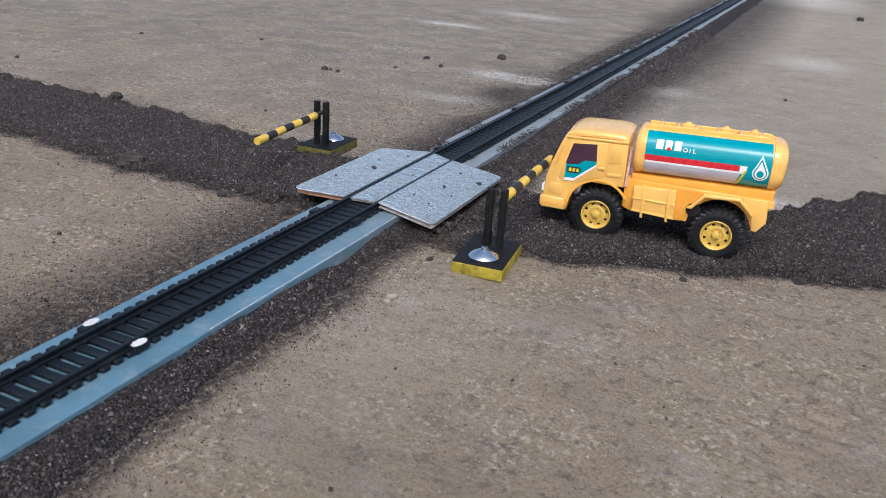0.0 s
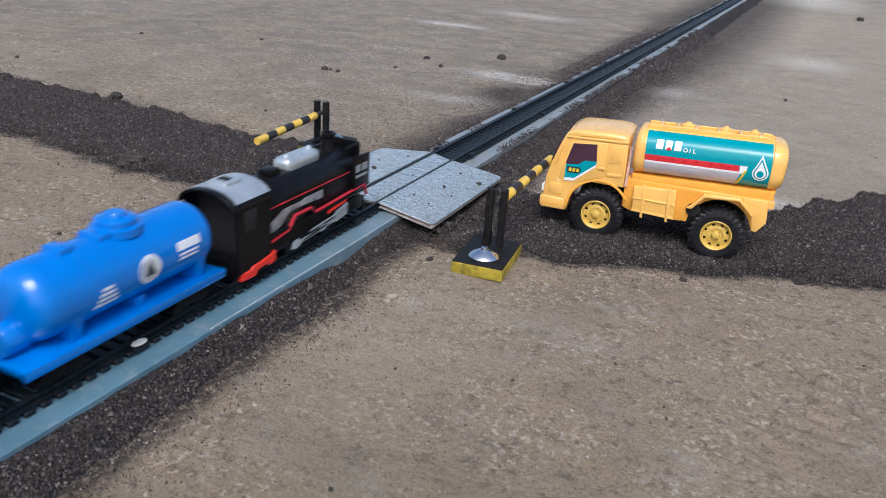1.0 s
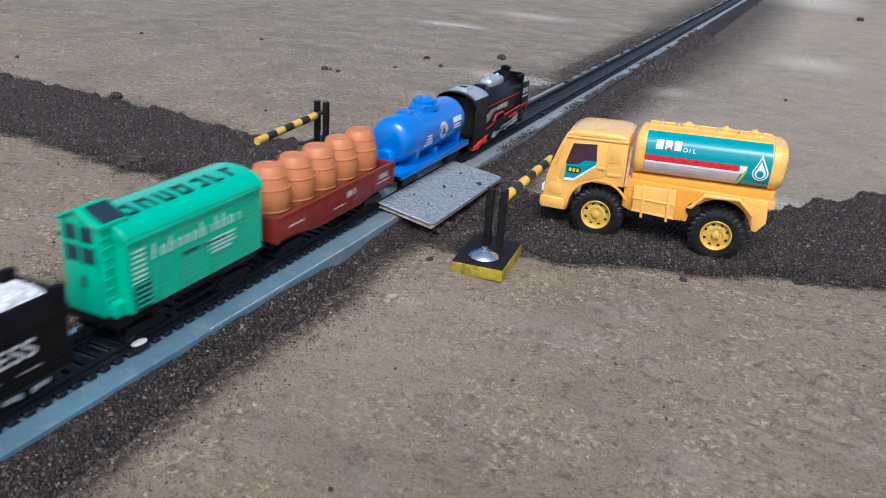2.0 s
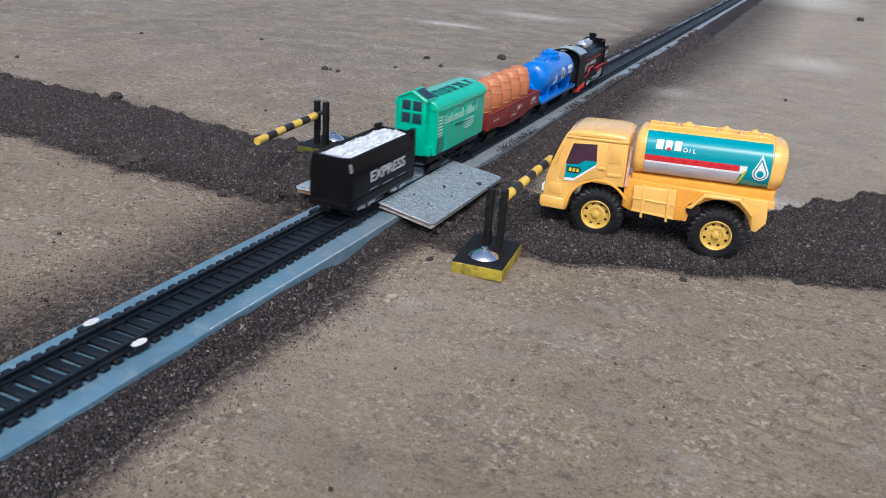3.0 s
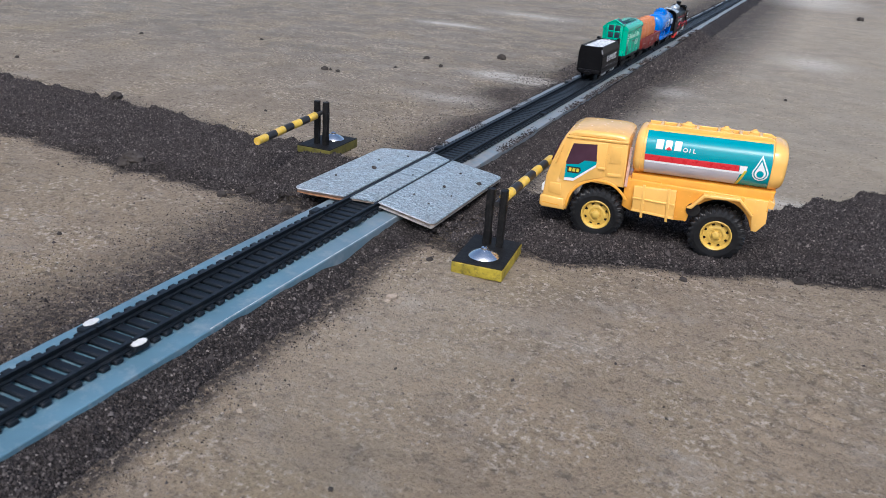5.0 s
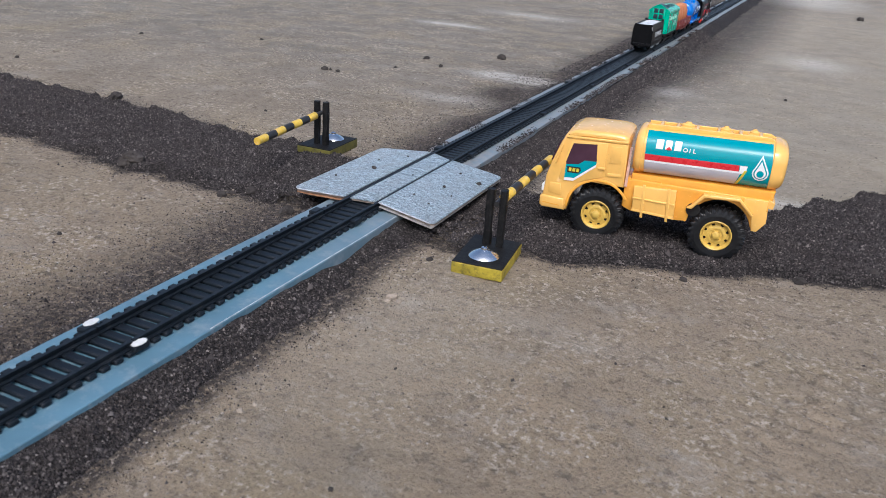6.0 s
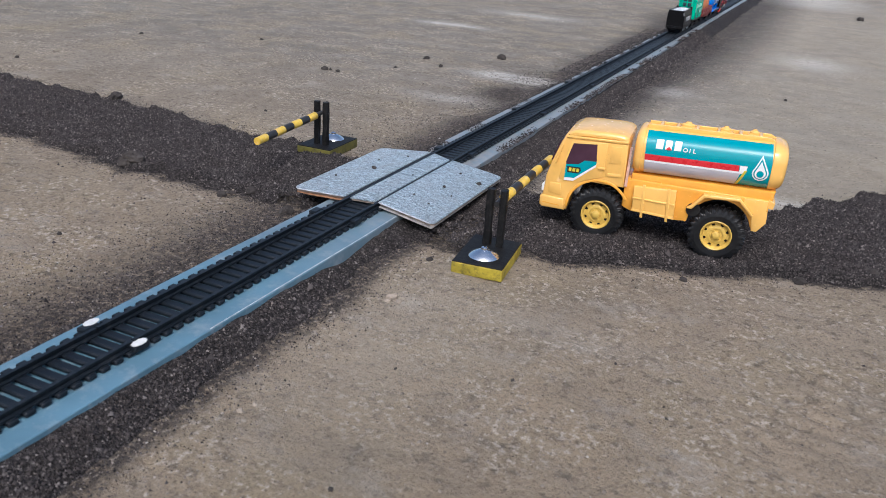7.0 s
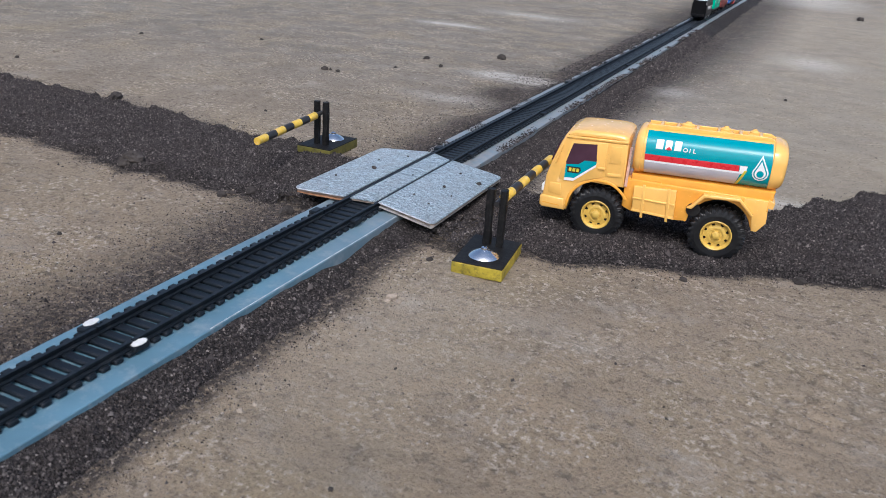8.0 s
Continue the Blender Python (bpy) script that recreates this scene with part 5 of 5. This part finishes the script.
    on_tank("badge", disc(9, 31.5, 6.2), PALE_PRINT, 0.35)
    on_tank("badge_ring", disc(9, 31.5, 4.6), GREY_PRINT, 0.6)
    on_tank("badge_heart", [(6.2, 29.0), (11.8, 29.0), (9.0, 35.2)], NIGHT_PRINT, 0.8)
    for i in range(4):
        on_tank("print_bar", rect(-20 + i * 1.2, -8 - i * 1.0, 25.0 + i * 2.1, 26.2 + i * 2.1), PALE_PRINT, 0.3)
    on_tank("print_bar", rect(26, 40, 33.4, 37.2), PALE_PRINT, 0.35)
    for i in range(2):
        on_tank("print_bar", rect(27, 38, 29.0 + i * 2.0, 30.0 + i * 2.0), PALE_PRINT, 0.3)
    bx("underframe", LOCO_BLACK, t, -12.5, 12.5, y0 + 4, y1 - 4, 8.4, 12.4, 0.4)
    bogie(t, -36)
    bogie(t, 36)
    coupling(t, y0 + 2, y0 - 9)


def build_loco():
    t = car("steam_locomotive", "black toy steam locomotive with red lining and silver dome", "train locomotive", 489, "train cars")
    bx("frame", LOCO_BLACK, t, -13, 13, -60, 64, 5.5, 13, 0.6)
    # boiler with straight flanks
    bm = bmesh.new()
    hump = [(14.2 * math.cos(radians(a)), 31.0 + 12.6 * math.sin(radians(a))) for a in range(0, 181, 9)]
    slab(bm, mm(hump + [(-14.2, 12), (14.2, 12)]), -0.036, 0.056, "y", 0.0006, 2)
    part("boiler", bm, LOCO_BLACK, t, smooth=True)
    bm = bmesh.new()
    turned(bm, mm([(12.4, 0), (12.6, 0.8), (12.6, 8), (11.4, 9.4), (5, 10.2), (0.3, 10.4)]), Matrix.Translation((0, 0.055, 0.0295)) @ Matrix.Rotation(radians(-90), 4, "X"), 32)
    part("smokebox", bm, LOCO_BLACK, t, smooth=True)
    # cab, open at the back
    for s in (-1, 1):
        bm = bmesh.new()
        slab(bm, mm([(-60, 6), (-34, 6), (-34, 42), (-60, 42)]), (s * 15.6 - 0.9) * MM, (s * 15.6 + 0.9) * MM, "x", 0.0003, 1)
        part("cab_side", bm, LOCO_BLACK, t)
        # window opening shown by a black plate in place of its shade
        bx("cab_window", DARK, t, s * 16.4 - 0.35, s * 16.4 + 0.35, -55, -46, 27, 38, 0.2, "black plate painted as a shaded cab window opening")
    bm = bmesh.new()
    slab(bm, mm([(-15, 8), (15, 8), (15.6, 41), (-15.6, 41)]), -0.037, -0.0355, "y")
    part("cab_front", bm, LOCO_BLACK, t)
    # black panel put in for the shade inside the cab
    bx("cab_back", DARK, t, -14.4, 14.4, -52, -50, 8, 42, 0.3, "black panel painted as the shade inside the cab")
    bm = bmesh.new()
    rf = [(16.8 * math.cos(radians(a)), 39.4 + 8.8 * math.sin(radians(a))) for a in range(0, 181, 10)]
    slab(bm, mm(rf + [(15.4 * math.cos(radians(a)), 39.4 + 7.5 * math.sin(radians(a))) for a in range(180, -1, -10)]), -0.0635, -0.033, "y", 0.0003, 1)
    part("cab_roof", bm, LOCO_BLACK, t, smooth=True)
    bm = bmesh.new()
    pl = [(17.1 * math.cos(radians(a)), 39.5 + 9.0 * math.sin(radians(a))) for a in range(22, 159, 8)]
    slab(bm, mm(pl + [(u * 0.985, v - 0.25) for u, v in pl[::-1]]), -0.060, -0.0335, "y")
    part("roof_sheet", bm, SILVER_PRINT, t, "dull silver painted cab roof", smooth=True)
    bx("roof_vent", SILVER_PRINT, t, -5.5, 5.5, -54, -42, 48.0, 49.8, 0.6, "raised silver roof vent")
    # flat dark plate on top of the vent
    bx("vent_slot", DARK, t, -2.8, 2.8, -51, -46, 49.6, 50.1, 0.2)
    # dome, chimney and front plate
    bm = bmesh.new()
    box(bm, (0, 0.0125, 0.0446), (0.0116, 0.0310, 0.0088), 0.0032, 3)
    part("dome", bm, SILVER_PRINT, t, "long shiny silver dome", smooth=True)
    for y in (2, 24):
        bm = bmesh.new()
        turned(bm, mm([(1.8, -1), (1.8, 0.8), (1.2, 1.5), (0.2, 1.7)]), Matrix.Translation((0, y * MM, 0.0489)), 14)
        part("dome_valve", bm, SILVER_PRINT, t, smooth=True)
    bx("sand_box", LOCO_BLACK, t, -4, 4, -18, -8, 42, 46.5, 1.0)
    bm = bmesh.new()
    turned(bm, mm([(5.6, 0), (4.2, 2.6), (3.6, 10.6), (4.4, 11.4), (4.5, 13.6), (3.9, 14.0), (2.9, 13.8), (2.7, 12.4), (0.2, 12.4)]), Matrix.Translation((0, 0.0440, 0.0400)), 24)
    part("chimney", bm, LOCO_BLACK, t, smooth=True)
    bm = bmesh.new()
    slab(bm, mm([(-12.5, 36), (12.5, 36), (12.5, 46), (11, 47.4), (-11, 47.4), (-12.5, 46)]), 0.0580, 0.0604, "y", 0.0005, 1)
    part("front_plate", bm, LOCO_BLACK, t)
    for s in (-1, 1):
        bm = bmesh.new()
        rod(bm, (s * 0.0112, 0.046, 0.0455), (s * 0.0112, 0.060, 0.0462), 0.0009, seg=8)
        part("hand_rail", bm, LOCO_BLACK, t)
        bx("smoke_plate", LOCO_BLACK, t, s * 15.8 - 0.8, s * 15.8 + 0.8, 47, 65, 20, 40.5, 0.4)
        bx("running_board", LOCO_BLACK, t, s * 14.6 - 2.2, s * 14.6 + 2.2, -36, 64, 17.6, 19.0, 0.3)
        bx("steam_cylinder", LOCO_BLACK, t, s * 14.4 - 2.6, s * 14.4 + 2.6, 42, 57, 7.5, 16.5, 1.6)
    # lining and prints on the flank
    bx("lining", RED_PRINT, t, 14.2, 14.7, -33, 45, 31.8, 32.5, 0.15, "red lining")
    bm = bmesh.new()
    step = [(-33, 14.6), (-18, 16.6), (-12, 22.6), (2, 22.6), (7, 18.8), (58, 20.9), (62.6, 14.0), (63.8, 14.2), (59.6, 21.9), (6.8, 20.0), (2.6, 23.8), (-12.6, 23.8), (-18.6, 17.7), (-33, 15.6)]
    slab(bm, mm(step), 0.0152, 0.0170, "x", 0.0002, 1)
    part("lining", bm, RED_PRINT, t, "red lining along the running board")
    print_east("side_print", WORN_PRINT, t, [(-32, 18.0), (-22, 20.5), (-16, 25.6), (0, 25.8), (2, 28.6), (-20, 28.6), (-32, 24.0)], 14.4, "worn grey printed patch")
    print_east("side_print", SILVER_PRINT, t, [(-6, 26.0), (16, 25.0), (16, 29.4), (-2, 29.4)], 14.6, "worn silver printed patch")
    print_east("arch_print", DARK, t, [(-20 + 9 + 8 * math.cos(radians(a)), 18 + 8 * math.sin(radians(a))) for a in range(0, 181, 20)], 14.9)
    for a, b, z, h in ((49, 54, 31, 4.4), (56, 62, 31, 4.4), (49, 62, 27.6, 1.6)):
        print_east("plate_bar", SILVER_PRINT, t, rect(a, b, z, z + h), 16.6, "pale printed bar")
    # wheels, rods and steps
    for y in (-10, 9, 28):
        for s in (-1, 1):
            bm = bmesh.new()
            turned(bm, mm([(7.6, -1.0), (7.6, 1.0), (6.6, 1.3), (6.2, 0.7), (2.4, 0.7), (2.2, 1.8), (0.3, 1.9)]), Matrix.Translation((s * 11.4 * MM, y * MM, 7.6 * MM)) @ Matrix.Rotation(radians(90 * s), 4, "Y"), 26)
            part("driving_wheel", bm, LOCO_BLACK, t, smooth=True)
    bm = bmesh.new()
    slab(bm, mm([(-14, 4.0), (-10, 2.8), (-6, 3.6), (-5, 4.6), (14, 5.6), (15, 4.6), (19, 5.0), (20, 6.2), (32, 6.6), (34, 7.8), (32, 9.0), (20, 8.0), (18, 9.0), (14, 8.6), (13, 7.2), (-5, 6.4), (-7, 8.0), (-12, 7.8)]), 0.0142, 0.0152, "x", 0.0002, 1)
    part("coupling_rod", bm, SILVER_PRINT, t, "silver coupling rod")
    bm = bmesh.new()
    slab(bm, mm([(2, 9.2), (40, 11.6), (40, 12.6), (2, 10.2)]), 0.0156, 0.0164, "x", 0.0002, 1)
    part("slide_bar", bm, SILVER_PRINT, t, "silver slide bar")
    bm = bmesh.new()
    slab(bm, mm([(28, 7.0), (40, 8.4), (40, 15.4), (28, 13.0)]), 0.0150, 0.0168, "x", 0.0002, 1)
    part("connecting_rod", bm, SILVER_PRINT, t, "silver connecting rod and crosshead")
    print_east("valve_bar", BRIGHT_RED, t, [(20, 14.6), (38, 16.6), (40, 18.0), (20, 16.2)], 16.0, "red valve bar", 0.8)
    # dark strip on the solid rod, drawn as the shade of a gap
    print_east("rod_gap", DARK, t, [(-4, 5.4), (20, 7.2), (20, 7.9), (-4, 6.1)], 15.2)
    bm = bmesh.new()
    slab(bm, mm([(-58, 2.6), (-48, 1.8), (-46, 4.4), (-38, 5.2), (-36, 3.4), (-31, 4.6), (-31, 9.8), (-38, 9.0), (-44, 8.2), (-50, 8.0), (-52, 6.4), (-58, 6.8)]), 0.0138, 0.0172, "x", 0.0005, 2)
    part("cab_step", bm, BRIGHT_RED, t, "bright red moulded cab step")
    bm = bmesh.new()
    slab(bm, mm([(-58, 2.6), (-31, 4.6), (-31, 9.8), (-58, 6.8)]), -0.0172, -0.0138, "x", 0.0005, 2)
    part("cab_step", bm, BRIGHT_RED, t, "bright red moulded cab step")
    bm = bmesh.new()
    slab(bm, mm([(-13, 2.0), (13, 2.0), (13, 12), (-13, 12)]), 0.0640, 0.0662, "y", 0.0003, 1)
    part("buffer_beam", bm, LOCO_BLACK, t)
    bogie(t, -46, None, 11.0)
    coupling(t, -58, -66)


build_tender()
build_van()
build_wagon()
build_tank_wagon()
build_loco()


# ---- stones and crumbs on the ground ----
EARTH_CRUMB = gravel_material("earth_crumbs", True)
for n in EARTH_CRUMB.node_tree.nodes:
    if n.bl_idname == "ShaderNodeValToRGB" and len(n.color_ramp.elements) == 5:
        for e, col in zip(n.color_ramp.elements, ((0.13, 0.105, 0.083), (0.22, 0.185, 0.15), (0.30, 0.255, 0.21), (0.42, 0.37, 0.32), (0.60, 0.56, 0.50))):
            e.color = (*col, 1)
    if n.bl_idname == "ShaderNodeMix":
        n.inputs[7].default_value = (0.26, 0.215, 0.17, 1)


def build_crumbs():
    """Loose crumbs of pale earth, thickest by the camera."""
    rs = np.random.RandomState(23)
    n = 330000
    x, y = rs.uniform(-0.65, 0.42, n), rs.uniform(-0.33, 0.80, n)
    patch = 0.35 + 0.65 * smooth(-0.2, 0.5, value_noise(x, y, 0.05, 4) + 0.5 * value_noise(x, y, 0.014, 5))
    left, right = bed_edges(y)
    pick = (rs.rand(n) < 0.42 * patch) & (gravel_height(x, y) < -0.0006 + 0.003 * rs.rand(n) ** 5) & ((x < -0.04) | (x > 0.04))
    pick &= (np.hypot(x - 0.25, y + 0.43) > 0.15)
    x, y = x[pick], y[pick]
    n = len(x)
    r = 0.00032 * np.exp(rs.normal(0, 0.45, n))
    z = earth(x, y) + np.maximum(0.0, gravel_height(x, y))
    base = np.array([(1, 0, 0), (0, 1, 0), (-1, 0, 0), (0, -1, 0), (0, 0, 1)], float)
    tri = np.array([(0, 1, 4), (1, 2, 4), (2, 3, 4), (3, 0, 4)])
    a = rs.uniform(0, 2 * np.pi, n)
    jit = base[None] * rs.uniform(0.6, 1.4, (n, 5, 1)) + rs.uniform(-0.3, 0.3, (n, 5, 3))
    qx = jit[..., 0] * np.cos(a)[:, None] - jit[..., 1] * np.sin(a)[:, None]
    qy = jit[..., 0] * np.sin(a)[:, None] + jit[..., 1] * np.cos(a)[:, None]
    co = np.stack([qx, qy, jit[..., 2] * 0.8], -1) * r[:, None, None] + np.stack([x, y, z], -1)[:, None, :]
    me = flat_mesh("earth_crumbs", co.reshape(-1, 3), (tri[None] + 5 * np.arange(n)[:, None, None]).reshape(-1, 3))
    me.materials.append(EARTH_CRUMB)
    tagged(new("earth_crumbs", me), "loose pale crumbs of dry earth", "earth crumbs", kind="stuff")


def stone(x, y, size, mat, seed, label, name="stone", on_road=False):
    bm = bmesh.new()
    bmesh.ops.create_icosphere(bm, subdivisions=4 if size > 0.003 else 2, radius=1.0)
    off = Vector((seed * 3.1, seed * 1.7, seed))
    for v in bm.verts:
        k = 1 + 0.30 * noise.noise(v.co * 1.3 + off) + 0.24 * noise.noise(v.co * 3.2 + off) + 0.16 * noise.noise(v.co * 8.0 + off)
        v.co = Vector((v.co.x * k * 1.15, v.co.y * k * 0.85, v.co.z * k * 0.8)) * size
    ob = part(name, bm, mat)
    xa, ya = np.array([x]), np.array([y])
    z = float(earth(xa, ya)[0]) + max(0.0, float(gravel_height(xa, ya)[0]))
    ob.matrix_basis = pose(x, y, z + size * (0.10 if mat is STONE else 0.30), 0, 0, seed * 47 % 360)
    tagged(ob, label, "stone", "loose stones")


build_crumbs()
DARK_CLOD = material("dark_clod", (0.045, 0.038, 0.034), 0.9, vary=0.4, relief=0.0008)
PALE_STONE = material("pale_clod", (0.36, 0.30, 0.24), 0.9, vary=0.3, relief=0.0008)
for i, (x, y, size, mat, label) in enumerate((
    (-0.2049, 0.0128, 0.0078, STONE, "rough grey stone at the edge of the gravel road"),
    (-0.3569, 0.1483, 0.0054, STONE, "rough grey stone at the edge of the gravel road"),
    (-0.1100, -0.0010, 0.0037, STONE, "rough grey stone at the edge of the gravel road"),
    (-0.1064, 0.0062, 0.0025, STONE, "rough grey stone at the edge of the gravel road"),
    (-0.0935, 0.0111, 0.0037, STONE, "rough grey stone at the edge of the gravel road"),
    (-0.0537, -0.0026, 0.0051, STONE, "rough grey stone at the edge of the gravel road"),
    (-0.2592, 0.0262, 0.0025, STONE, "rough grey stone at the edge of the gravel road"),
    (-0.1294, 0.0549, 0.0018, STONE, "rough grey stone at the edge of the gravel road"),
    (0.3079, 0.1084, 0.0040, STONE, "rough grey stone at the edge of the gravel road"),
    (0.3033, 0.1023, 0.0024, STONE, "rough grey stone at the edge of the gravel road"),
    (0.2034, 0.0411, 0.0025, STONE, "rough grey stone at the edge of the gravel road"),
    (0.2676, 0.0738, 0.0034, DARK_CLOD, "small dark crumb lying on pale earth"),
    (-0.2454, 0.6034, 0.0040, DARK_CLOD, "small dark crumb lying on pale earth"),
    (-0.2066, 0.5672, 0.0031, DARK_CLOD, "small dark crumb lying on pale earth"),
    (-0.1678, 0.6935, 0.0059, DARK_CLOD, "small dark crumb lying on pale earth"),
    (-0.3076, 0.4409, 0.0037, DARK_CLOD, "small dark crumb lying on pale earth"),
    (-0.2882, 0.4402, 0.0029, DARK_CLOD, "small dark crumb lying on pale earth"),
    (-0.3026, 0.4460, 0.0022, DARK_CLOD, "small dark crumb lying on pale earth"),
    (-0.1417, -0.1114, 0.0015, DARK_CLOD, "small dark crumb lying on pale earth"),
    (0.0635, -0.0237, 0.0020, DARK_CLOD, "small dark crumb lying on pale earth"),
    (0.1544, -0.1242, 0.0010, DARK_CLOD, "small dark crumb lying on pale earth"),
    (0.1235, -0.2288, 0.0011, DARK_CLOD, "small dark crumb lying on pale earth"),
    (-0.4954, 0.5641, 0.0026, DARK_CLOD, "small dark crumb lying on pale earth"),
    (0.3227, 1.9927, 0.0084, DARK_CLOD, "small dark crumb lying on pale earth"),
    (0.2214, 0.6894, 0.0024, DARK_CLOD, "small dark crumb lying on pale earth"),
    (-0.2335, 0.2179, 0.0017, DARK_CLOD, "small dark crumb lying on pale earth"),
    (-0.2468, 0.5143, 0.0023, DARK_CLOD, "small dark crumb lying on pale earth"),
    (0.0671, -0.0787, 0.0025, PALE_STONE, "pale clod of dry earth"),
    (0.0724, -0.0802, 0.0018, PALE_STONE, "pale clod of dry earth"),
    (0.0679, -0.0749, 0.0015, PALE_STONE, "pale clod of dry earth"),
    (0.0672, -0.0827, 0.0015, PALE_STONE, "pale clod of dry earth"),
    (0.0731, -0.0757, 0.0012, PALE_STONE, "pale clod of dry earth"),
    (0.0668, -0.1980, 0.0012, PALE_STONE, "pale clod of dry earth"),
    (0.0644, -0.2043, 0.0015, PALE_STONE, "pale clod of dry earth"),
    (0.1936, -0.0260, 0.0009, PALE_STONE, "pale clod of dry earth"),
    (0.1039, -0.1425, 0.0008, DARK_CLOD, "small dark crumb lying on pale earth"),
    (0.1920, -0.0823, 0.0008, DARK_CLOD, "small dark crumb lying on pale earth"),
    (0.2231, -0.1183, 0.0008, DARK_CLOD, "small dark crumb lying on pale earth"),
    (-0.6059, 0.2414, 0.0023, DARK_CLOD, "small dark crumb lying on pale earth"),
    (-0.6360, 0.4716, 0.0027, DARK_CLOD, "small dark crumb lying on pale earth"),
)):
    stone(x, y, size, mat, i + 1, label)


# ---- movement ----
RUN = [(0.0, -0.8600), (0.5, -0.7155), (1.0, -0.5711), (1.5, -0.4262), (2.0, -0.2810), (2.5, -0.1360), (3.0, 0.0080), (3.5, 0.1510), (4.0, 0.2955), (4.5, 0.4400),
       (5.0, 0.5860), (5.5, 0.7320), (6.0, 0.8770), (6.5, 1.0170), (7.0, 1.1540), (7.5, 1.2910), (8.0, 1.4280)]


def motions():
    """The train runs along the track at a steady pace."""
    for thing, y, lift, turn in CARS:
        walk(thing, [(t, pose(0, s + y * MM, RAIL + lift * MM, 0, 0, turn)) for t, s in RUN])


motions()
